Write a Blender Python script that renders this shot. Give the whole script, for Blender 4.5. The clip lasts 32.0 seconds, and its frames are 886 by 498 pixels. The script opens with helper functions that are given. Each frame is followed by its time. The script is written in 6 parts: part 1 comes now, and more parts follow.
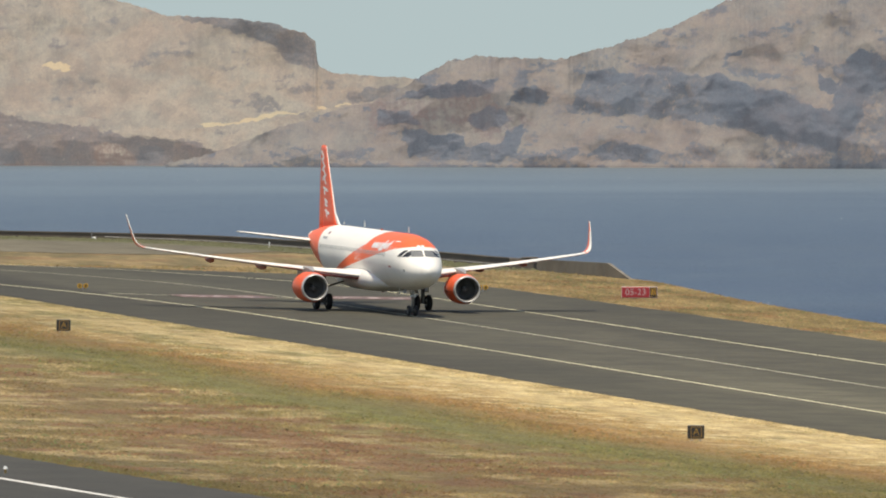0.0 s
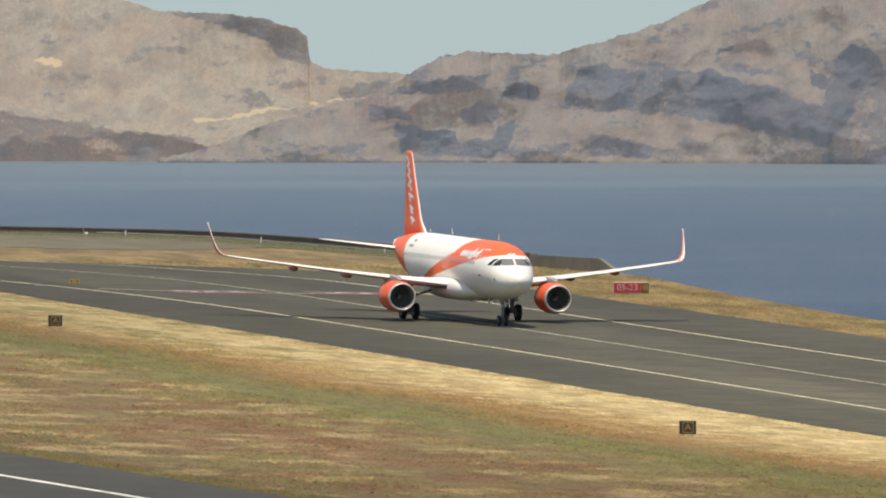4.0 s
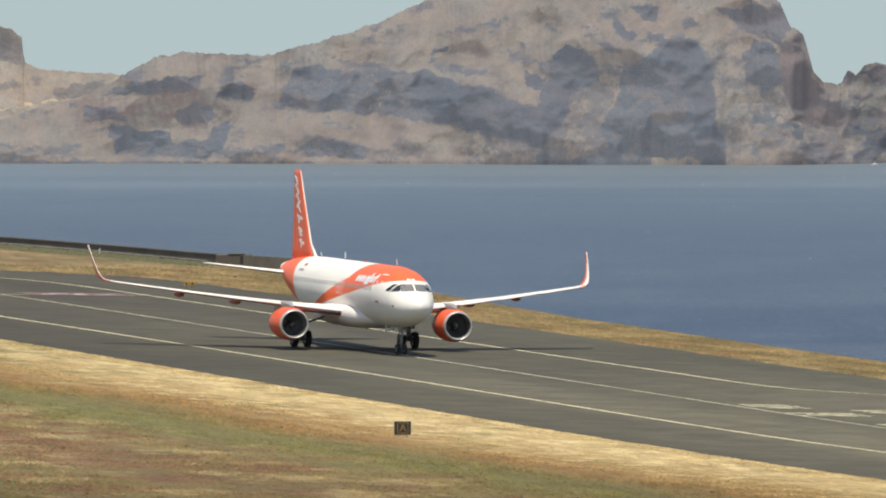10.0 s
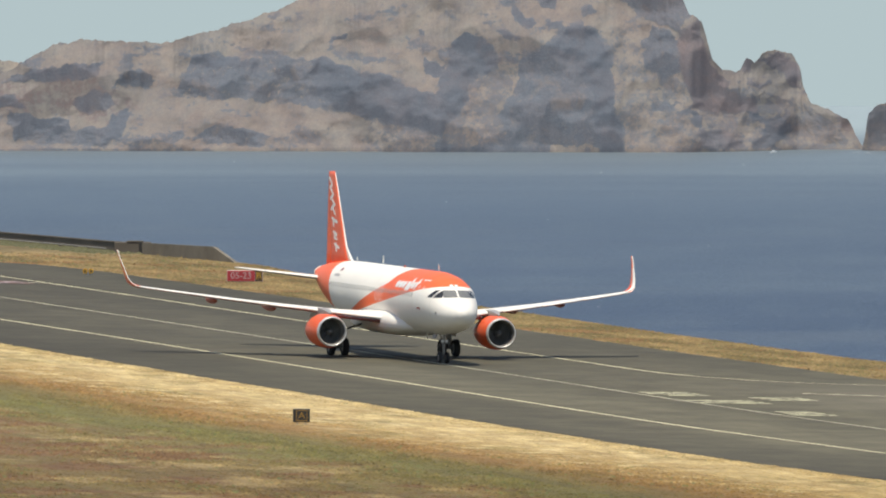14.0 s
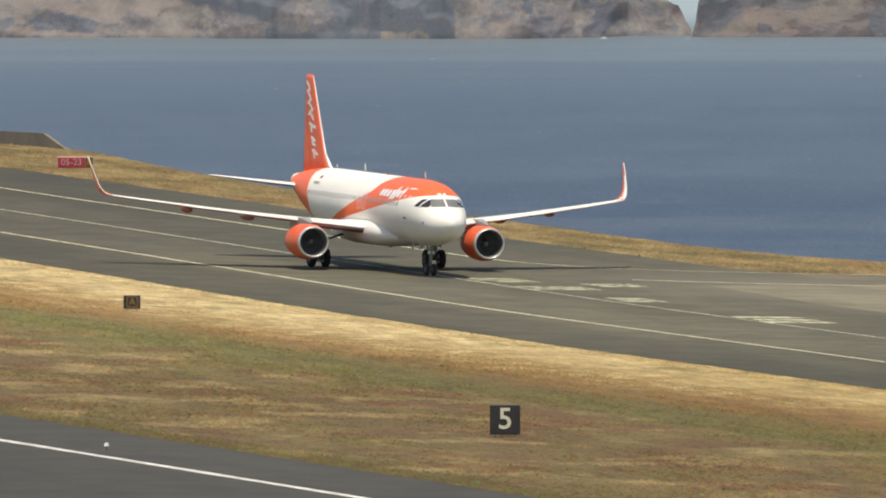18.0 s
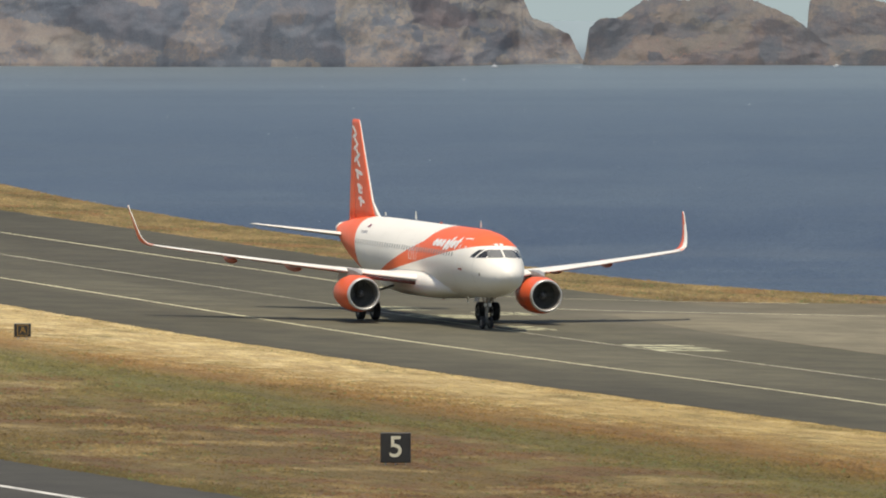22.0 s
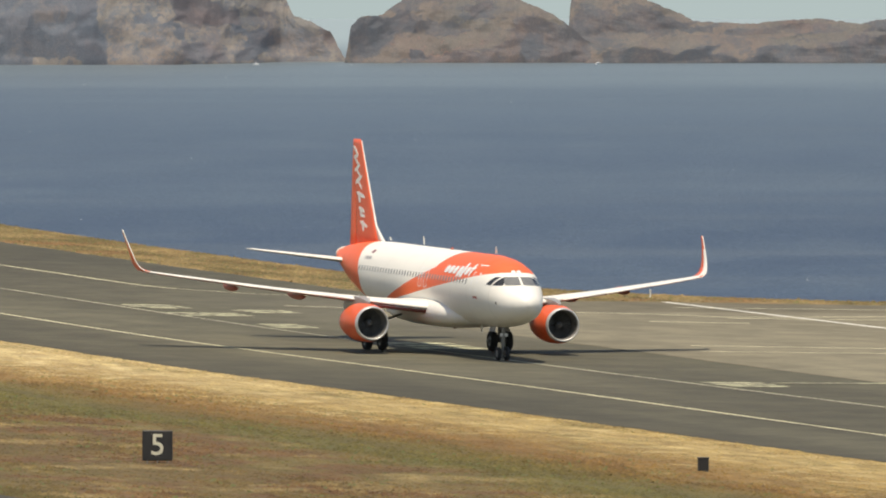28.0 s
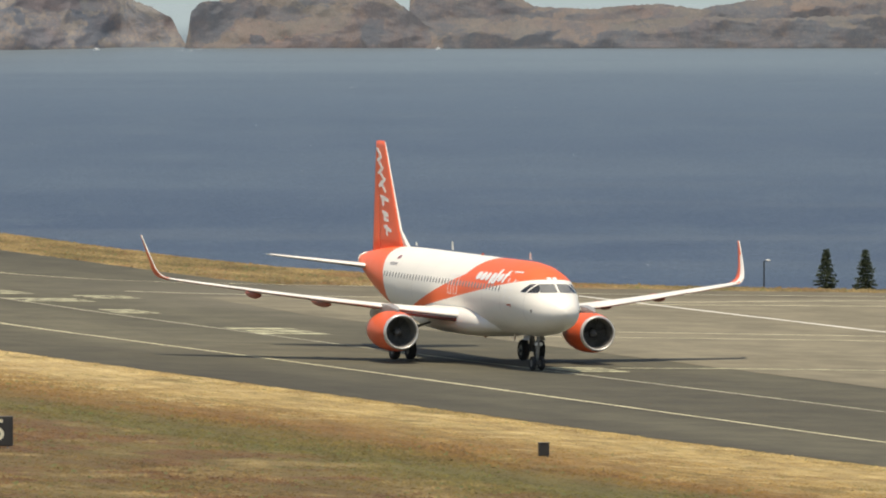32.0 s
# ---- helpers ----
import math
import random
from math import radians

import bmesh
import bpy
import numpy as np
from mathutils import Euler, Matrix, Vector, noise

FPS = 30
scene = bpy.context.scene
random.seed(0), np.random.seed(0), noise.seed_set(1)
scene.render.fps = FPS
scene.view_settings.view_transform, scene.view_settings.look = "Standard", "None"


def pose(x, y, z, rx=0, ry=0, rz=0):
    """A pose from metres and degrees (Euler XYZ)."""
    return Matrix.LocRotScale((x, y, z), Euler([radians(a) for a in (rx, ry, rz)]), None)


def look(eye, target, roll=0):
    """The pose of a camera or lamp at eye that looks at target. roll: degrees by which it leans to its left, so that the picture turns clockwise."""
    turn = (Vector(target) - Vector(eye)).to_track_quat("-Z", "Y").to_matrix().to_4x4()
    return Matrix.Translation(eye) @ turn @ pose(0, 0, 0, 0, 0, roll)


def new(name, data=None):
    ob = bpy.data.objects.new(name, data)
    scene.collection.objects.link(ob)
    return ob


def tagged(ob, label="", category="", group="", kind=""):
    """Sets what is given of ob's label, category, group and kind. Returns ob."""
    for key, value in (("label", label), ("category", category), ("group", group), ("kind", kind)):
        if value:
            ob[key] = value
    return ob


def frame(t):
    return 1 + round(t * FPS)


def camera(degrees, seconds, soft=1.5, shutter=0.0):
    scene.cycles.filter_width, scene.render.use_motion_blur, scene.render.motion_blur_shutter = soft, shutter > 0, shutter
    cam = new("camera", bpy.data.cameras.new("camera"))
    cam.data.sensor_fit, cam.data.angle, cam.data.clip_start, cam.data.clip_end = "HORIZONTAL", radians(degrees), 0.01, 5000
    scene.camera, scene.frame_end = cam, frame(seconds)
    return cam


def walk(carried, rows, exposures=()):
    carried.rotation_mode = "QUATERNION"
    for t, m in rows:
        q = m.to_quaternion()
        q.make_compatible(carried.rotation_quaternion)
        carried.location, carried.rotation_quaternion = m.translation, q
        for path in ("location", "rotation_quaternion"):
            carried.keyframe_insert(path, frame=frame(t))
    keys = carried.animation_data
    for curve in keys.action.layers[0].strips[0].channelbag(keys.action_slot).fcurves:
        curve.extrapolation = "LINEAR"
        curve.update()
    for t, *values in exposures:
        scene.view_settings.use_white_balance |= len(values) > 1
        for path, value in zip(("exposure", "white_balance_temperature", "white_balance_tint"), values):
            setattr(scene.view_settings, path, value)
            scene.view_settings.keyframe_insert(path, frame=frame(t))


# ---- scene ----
# ---- camera: a long lens on a tripod that only pans and tilts ----
EYE = 32.05
cam = camera(3.4542, 32.0, soft=2.0)
walk(cam, [(t, pose(0, 0, EYE, 90 + tilt, 0, -pan)) for t, pan, tilt in (
    (0, -1.5157, -1.4003), (0.5, -1.5353, -1.3987), (1, -1.5287, -1.3970), (1.5, -1.5117, -1.4121), (2, -1.5084, -1.4223), (2.5, -1.5049, -1.4155), (4.5,
    -1.4560, -1.4188), (5, -1.3581, -1.4188), (5.5, -1.1827, -1.4290), (6, -1.0005, -1.4223), (6.5, -0.9888, -1.4138), (7, -1.0258, -1.4172), (7.5,
    -0.9758, -1.4290), (8, -0.7188, -1.4239), (8.5, -0.4590, -1.4273), (9, -0.4427, -1.4223), (9.5, -0.3920, -1.4188), (10, -0.3711, -1.4155), (10.5,
    -0.3255, -1.4188), (11, -0.3206, -1.4307), (11.5, -0.1856, -1.4459), (12, 0.0286, -1.4375), (12.5, 0.0370, -1.4476), (13, -0.0337, -1.4560), (13.5,
    0.0163, -1.4762), (14, 0.0236, -1.4645), (14.5, 0.0826, -1.4762), (15, 0.2246, -1.5370), (15.5, 0.4910, -1.5657), (17.5, 0.6900, -1.9124), (18,
    0.6849, -1.9073), (18.5, 0.6983, -1.8702), (19, 0.7321, -1.8499), (19.5, 0.7710, -1.8415), (20, 0.8013, -1.8330), (20.5, 0.8148, -1.8212), (21,
    0.8451, -1.8111), (21.5, 0.9110, -1.8093), (22, 1.1118, -1.7975), (22.5, 1.1978, -1.8060), (23, 1.5335, -1.8060), (23.5, 1.6702, -1.8111), (24,
    1.6837, -1.8111), (24.5, 1.6888, -1.8044), (25, 1.8069, -1.8027), (25.5, 1.9216, -1.7977), (27.5, 1.9283, -1.7977), (28, 2.0414, -1.8060), (28.5,
    2.1628, -1.8178), (29, 2.3586, -1.8195), (29.5, 2.3974, -1.8212), (30, 2.4378, -1.8178), (30.5, 2.5408, -1.8280), (31, 2.5898, -1.8313), (31.5,
    2.6168, -1.8263), (32, 2.6639, -1.8633)
)], exposures=[(t, stops, white, 10) for t, stops, white in (
    (0, 0.12, 6900), (8, 0.12, 6850), (12, 0.14, 6700), (15, 0.13, 6750), (18, 0.09, 6900), (19.5, 0.02, 6900), (21, -0.05, 6900), (24, -0.01, 7000), (27, 0.07, 7100), (30, 0.10, 7150), (32, 0.10, 7150))])

# ---- daylight: a high midday sun in a hazy sky ----
SUN_HEIGHT, SUN_TURN = 75.0, 191.0      # degrees above the horizon; degrees clockwise from +y
world = bpy.data.worlds.new("sky")
scene.world = world
world.use_nodes = True
wn = world.node_tree.nodes
sky = wn.new("ShaderNodeTexSky")
sky.sky_type, sky.sun_disc = "NISHITA", False
sky.sun_elevation, sky.sun_rotation = radians(SUN_HEIGHT), radians(SUN_TURN)
sky.altitude, sky.air_density, sky.dust_density, sky.ozone_density = 50, 1.0, 1.8, 1.0
# the look-out is high, so the sea's rim lies under eye level: the haze at the horizon goes on down to it
way, up, join = wn.new("ShaderNodeTexCoord"), wn.new("ShaderNodeSeparateXYZ"), wn.new("ShaderNodeCombineXYZ")
lift = wn.new("ShaderNodeMath")
lift.operation = "MAXIMUM"
lift.inputs[1].default_value = 0.085
wl = world.node_tree.links
wl.new(way.outputs["Generated"], up.inputs[0])
wl.new(up.outputs[2], lift.inputs[0])
wl.new(up.outputs[0], join.inputs[0])
wl.new(up.outputs[1], join.inputs[1])
wl.new(lift.outputs[0], join.inputs[2])
wl.new(join.outputs[0], sky.inputs[0])
world.node_tree.links.new(sky.outputs[0], wn["Background"].inputs[0])
wn["Background"].inputs[1].default_value = 0.118
sun = new("sun", bpy.data.lights.new("sun", "SUN"))
sun.data.energy, sun.data.angle, sun.data.color = 4.2, radians(0.6), (1.0, 0.925, 0.80)
h, a = radians(SUN_HEIGHT), radians(SUN_TURN)
sun.matrix_world = look((0, 0, 0), (-math.sin(a) * math.cos(h), -math.cos(a) * math.cos(h), -math.sin(h)))


# ---- materials ----
def node_material(name, rough=0.6, metal=0.0):
    m = bpy.data.materials.new(name)
    m.use_nodes = True
    b = m.node_tree.nodes["Principled BSDF"]
    b.inputs["Roughness"].default_value, b.inputs["Metallic"].default_value = rough, metal
    return m, m.node_tree, b


def math_node(nt, op, a, b=None, clamp=False):
    n = nt.nodes.new("ShaderNodeMath")
    n.operation, n.use_clamp = op, clamp
    for i, v in enumerate((a, b)):
        if v is None:
            continue
        if isinstance(v, (int, float)):
            n.inputs[i].default_value = v
        else:
            nt.links.new(v, n.inputs[i])
    return n.outputs[0]


def mix_node(nt, fac, a, b):
    n = nt.nodes.new("ShaderNodeMix")
    n.data_type = "RGBA"
    for i, v in ((0, fac), (6, a), (7, b)):
        if isinstance(v, (int, float)):
            n.inputs[i].default_value = v
        elif isinstance(v, tuple):
            n.inputs[i].default_value = (*v, 1)
        else:
            nt.links.new(v, n.inputs[i])
    return n.outputs[2]


def tinted(nt, x, lo, hi, dark, light, c):
    """The colour c times a shade that runs from dark to light with x."""
    n = nt.nodes.new("ShaderNodeMix")
    n.data_type, n.blend_type = "RGBA", "MULTIPLY"
    n.inputs[0].default_value = 1.0
    nt.links.new(c, n.inputs[6])
    nt.links.new(mix_node(nt, band(nt, x, lo, hi), dark, light), n.inputs[7])
    return n.outputs[2]


def noise_node(nt, vec, scale, detail=4.0, rough=0.55, stretch=None, distort=0.0):
    if stretch:
        mp = nt.nodes.new("ShaderNodeMapping")
        mp.inputs["Scale"].default_value = stretch
        nt.links.new(vec, mp.inputs[0])
        vec = mp.outputs[0]
    n = nt.nodes.new("ShaderNodeTexNoise")
    n.inputs["Scale"].default_value, n.inputs["Detail"].default_value = scale, detail
    n.inputs["Roughness"].default_value, n.inputs["Distortion"].default_value = rough, distort
    nt.links.new(vec, n.inputs["Vector"])
    return n.outputs["Fac"]


def band(nt, x, lo, hi):
    n = nt.nodes.new("ShaderNodeMapRange")
    n.interpolation_type = "SMOOTHSTEP"
    n.inputs["From Min"].default_value, n.inputs["From Max"].default_value = lo, hi
    nt.links.new(x, n.inputs["Value"])
    return n.outputs["Result"]


def ramp(nt, x, stops):
    n = nt.nodes.new("ShaderNodeValToRGB")
    e = n.color_ramp.elements
    while len(e) < len(stops):
        e.new(0.5)
    for k, (p, c) in zip(e, stops):
        k.position, k.color = p, (*c, 1)
    nt.links.new(x, n.inputs[0])
    return n.outputs[0]


def bump(nt, b, height, strength, distance):
    n = nt.nodes.new("ShaderNodeBump")
    n.inputs["Strength"].default_value, n.inputs["Distance"].default_value = strength, distance
    nt.links.new(height, n.inputs["Height"])
    nt.links.new(n.outputs[0], b.inputs["Normal"])


def coords(nt, kind="Object"):
    return nt.nodes.new("ShaderNodeTexCoord").outputs[kind]


def split(nt, vec):
    n = nt.nodes.new("ShaderNodeSeparateXYZ")
    nt.links.new(vec, n.inputs[0])
    return n.outputs


def worn(name, c1, c2, scale=3.0, rough=0.6, metal=0.0, relief=0.0, fine=14.0):
    """A plain surface with grain and stains at two scales."""
    m, nt, b = node_material(name, rough, metal)
    co = coords(nt)
    big, small = noise_node(nt, co, scale, 5), noise_node(nt, co, scale * fine, 3)
    f = math_node(nt, "ADD", math_node(nt, "MULTIPLY", band(nt, big, 0.3, 0.7), 0.65), math_node(nt, "MULTIPLY", small, 0.35))
    nt.links.new(mix_node(nt, f, c1, c2), b.inputs["Base Color"])
    r = math_node(nt, "ADD", math_node(nt, "MULTIPLY", small, 0.16), rough - 0.08)
    nt.links.new(r, b.inputs["Roughness"])
    if relief:
        bump(nt, b, small, 0.5, relief)
    return m


def make_grass(name, clumps):
    """Dry turf in long streaks: straw along the pavement, rust and green beyond it, bare earth here and there."""
    m, nt, b = node_material(name, 0.95)
    co = coords(nt)
    u, v, _ = split(nt, co)
    n1 = noise_node(nt, co, 0.03, 4, 0.55, (0.5, 1.8, 0))
    n2 = noise_node(nt, co, 0.12, 6, 0.66, (0.6, 2.0, 0))
    n3 = noise_node(nt, co, 1.5, 5, 0.7, (0.25, 1.3, 0))
    n4 = noise_node(nt, co, 0.13, 6, 0.64, (0.9, 1.1, 0))
    n5 = noise_node(nt, co, 0.13, 6, 0.64, (1.0, 1.0, 0))
    wob = math_node(nt, "ADD", v, math_node(nt, "MULTIPLY", math_node(nt, "SUBTRACT", n1, 0.5), 12.0))
    wob = math_node(nt, "ADD", wob, math_node(nt, "MULTIPLY", math_node(nt, "SUBTRACT", n2, 0.5), 7.0))
    wob = math_node(nt, "SUBTRACT", wob, math_node(nt, "MULTIPLY", math_node(nt, "MAXIMUM", math_node(nt, "SUBTRACT", u, 90.0), 0.0), 0.05))
    pos = math_node(nt, "DIVIDE", math_node(nt, "ADD", wob, 82.0), 64.0, True)
    zones = ramp(nt, pos, ((0, (0.062, 0.061, 0.022)), (0.08, (0.104, 0.079, 0.032)), (0.24, (0.166, 0.127, 0.056)), (0.4, (0.137, 0.096, 0.041)), (0.52, (0.17, 0.133, 0.054)), (0.63, (0.124, 0.121, 0.039)), (0.69, (0.137, 0.116, 0.04)), (0.75, (0.216, 0.127, 0.045)), (0.83, (0.332, 0.236, 0.099)), (0.91, (0.475, 0.375, 0.192)), (1, (0.43, 0.335, 0.160))))
    green = mix_node(nt, math_node(nt, "MULTIPLY", band(nt, n2, 0.5, 0.68), 0.5), zones, (0.112, 0.112, 0.036))
    # greener growth in the straw towards the far end
    fresh = math_node(nt, "MULTIPLY", band(nt, u, 40.0, -60.0), math_node(nt, "MULTIPLY", band(nt, n2, 0.47, 0.60), band(nt, pos, 0.70, 0.80)))
    green = mix_node(nt, math_node(nt, "MULTIPLY", fresh, 0.55), green, (0.175, 0.165, 0.055))
    flat = band(nt, pos, 0.66, 0.54)
    straw = mix_node(nt, math_node(nt, "MULTIPLY", math_node(nt, "MULTIPLY", band(nt, n4, 0.50, 0.61), flat), 0.62), green, (0.35, 0.275, 0.150))
    n8 = noise_node(nt, co, 0.34, 6, 0.7, (0.8, 1.0, 0))
    mown = band(nt, pos, 0.74, 0.84)
    straw = mix_node(nt, math_node(nt, "MULTIPLY", math_node(nt, "MULTIPLY", band(nt, n8, 0.51, 0.63), mown), 0.46), straw, (0.235, 0.150, 0.068))
    straw = mix_node(nt, math_node(nt, "MULTIPLY", math_node(nt, "MULTIPLY", band(nt, n8, 0.49, 0.38), mown), 0.75), straw, (0.56, 0.46, 0.27))
    # two stretches where the turf has worn down to red earth
    for u0, u1, v0, v1 in ((58.0, 145.0, -65.0, -42.0), (180.0, 258.0, -50.0, -27.0)):
        here = math_node(nt, "MULTIPLY", band(nt, u, u0, u0 + 25.0), band(nt, u, u1, u1 - 25.0))
        here = math_node(nt, "MULTIPLY", here, math_node(nt, "MULTIPLY", band(nt, v, v0, v0 + 7.0), band(nt, v, v1, v1 - 7.0)))
        n5 = math_node(nt, "ADD", n5, math_node(nt, "MULTIPLY", here, 0.085))
    rust = mix_node(nt, math_node(nt, "MULTIPLY", math_node(nt, "MULTIPLY", band(nt, n5, 0.515, 0.60), flat), 0.72), straw, (0.146, 0.072, 0.039))
    grain = mix_node(nt, math_node(nt, "MULTIPLY", band(nt, n3, 0.4, 0.72), 0.3), rust, (0.105, 0.082, 0.03))
    n6 = noise_node(nt, co, 0.2, 7, 0.74, (0.6, 3.0, 0))
    n7 = noise_node(nt, co, 0.8, 5, 0.75, (0.5, 2.6, 0))
    grain = tinted(nt, n6, 0.38, 0.62, (1.13, 1.12, 1.06), (0.80, 0.78, 0.74), grain)
    grain = tinted(nt, n7, 0.36, 0.64, (1.10, 1.10, 1.08), (0.88, 0.87, 0.85), grain)
    side = math_node(nt, "SUBTRACT", math_node(nt, "ADD", v, 88.4), math_node(nt, "MULTIPLY", u, 0.0845))
    side = math_node(nt, "ADD", side, math_node(nt, "MULTIPLY", math_node(nt, "SUBTRACT", n2, 0.5), 5.0))
    grain = mix_node(nt, math_node(nt, "MULTIPLY", band(nt, side, 3.6, 0.6), 0.8), grain, (0.100, 0.082, 0.024))
    grain = tinted(nt, u, -130.0, 10.0, (0.68, 0.69, 0.66), (1.0, 1.0, 1.0), grain)
    grain = tinted(nt, u, 105.0, 185.0, (1.0, 1.0, 1.0), (0.745, 0.71, 0.60), grain)
    bank = mix_node(nt, band(nt, n2, 0.36, 0.66), (0.108, 0.086, 0.034), (0.255, 0.186, 0.082))
    bank = mix_node(nt, math_node(nt, "MULTIPLY", band(nt, n3, 0.42, 0.72), 0.3), bank, (0.095, 0.080, 0.028))
    bank = mix_node(nt, math_node(nt, "MULTIPLY", band(nt, n4, 0.50, 0.64), 0.6), bank, (0.185, 0.092, 0.040))
    bank = tinted(nt, n7, 0.36, 0.64, (1.14, 1.14, 1.12), (0.82, 0.80, 0.80), bank)
    turf = mix_node(nt, math_node(nt, "MAXIMUM", math_node(nt, "GREATER_THAN", v, 20.0), math_node(nt, "LESS_THAN", u, -205.0)), grain, bank)
    if clumps:
        own = nt.nodes.new("ShaderNodeNewGeometry").outputs["Random Per Island"]
        turf = tinted(nt, own, 0.0, 1.0, (0.84, 0.83, 0.82), (1.18, 1.17, 1.15), turf)
        turf = mix_node(nt, math_node(nt, "MULTIPLY", math_node(nt, "GREATER_THAN", own, 0.95), 0.7), turf, (0.080, 0.110, 0.036))
    nt.links.new(turf, b.inputs["Base Color"])
    bump(nt, b, n3, 0.6, 0.12)
    return m


def make_asphalt(name, c1, c2, streak=0.25, apron=None):
    m, nt, b = node_material(name, 0.88)
    co = coords(nt)
    n1 = noise_node(nt, co, 0.05, 5, 0.6, (0.25, 1.8, 1))
    n2 = noise_node(nt, co, 0.6, 5, 0.65, (0.12, 1.6, 1))
    n3 = noise_node(nt, co, 9.0, 3)
    f = math_node(nt, "ADD", math_node(nt, "MULTIPLY", band(nt, n1, 0.35, 0.65), 0.6), math_node(nt, "MULTIPLY", n2, 0.4))
    c = mix_node(nt, f, c1, c2)
    c = mix_node(nt, math_node(nt, "MULTIPLY", band(nt, n2, 0.55, 0.7), streak), c, tuple(x * 0.55 for x in c1))
    c = mix_node(nt, math_node(nt, "MULTIPLY", n3, 0.3), c, tuple(x * 1.3 for x in c2))
    patches = noise_node(nt, co, 0.30, 7, 0.72, (0.8, 0.7, 1))
    c = tinted(nt, patches, 0.36, 0.64, (0.80, 0.80, 0.79), (1.18, 1.18, 1.16), c)
    if apron:
        u, v, _ = split(nt, co)
        c = tinted(nt, math_node(nt, "ADD", v, math_node(nt, "MULTIPLY", n2, 2.0)), -9.5, -6.0, (0.78, 0.77, 0.75), (1.07, 1.07, 1.06), c)
        c = tinted(nt, math_node(nt, "ADD", v, math_node(nt, "MULTIPLY", n2, 3.0)), 2.5, 6.5, (1.0, 1.0, 1.0), (0.93, 0.93, 0.93), c)
        c = tinted(nt, u, -160.0, -60.0, (0.82, 0.82, 0.82), (1.0, 1.0, 1.0), c)
        c = tinted(nt, u, -60.0, 60.0, (0.87, 0.89, 0.86), (1.20, 1.23, 1.16), c)
        c = tinted(nt, u, 5.0, 45.0, (1.0, 1.0, 1.0), (1.04, 1.04, 1.04), c)
        c = tinted(nt, u, 105.0, 165.0, (1.0, 1.0, 1.0), (0.78, 0.78, 0.78), c)
        n4 = noise_node(nt, co, 0.22, 6, 0.65, (0.5, 0.35, 1))
        reach = math_node(nt, "ADD", v, math_node(nt, "MULTIPLY", math_node(nt, "SUBTRACT", n4, 0.5), 24.0))
        near = math_node(nt, "MULTIPLY", band(nt, reach, 9.0, 22.0), math_node(nt, "MULTIPLY", band(nt, u, 8.0, 60.0), band(nt, u, 100.0, 62.0)))
        c = mix_node(nt, math_node(nt, "MULTIPLY", near, 0.9), c, apron)
    nt.links.new(c, b.inputs["Base Color"])
    bump(nt, b, n3, 0.4, 0.02)
    return m


def make_paint(name, colour, wear, under):
    m, nt, b = node_material(name, 0.8)
    co = coords(nt)
    n = noise_node(nt, co, 0.9, 6, 0.7, (0.4, 1.5, 1))
    nt.links.new(mix_node(nt, math_node(nt, "MULTIPLY", band(nt, n, 0.42, 0.62), wear), colour, under), b.inputs["Base Color"])
    return m


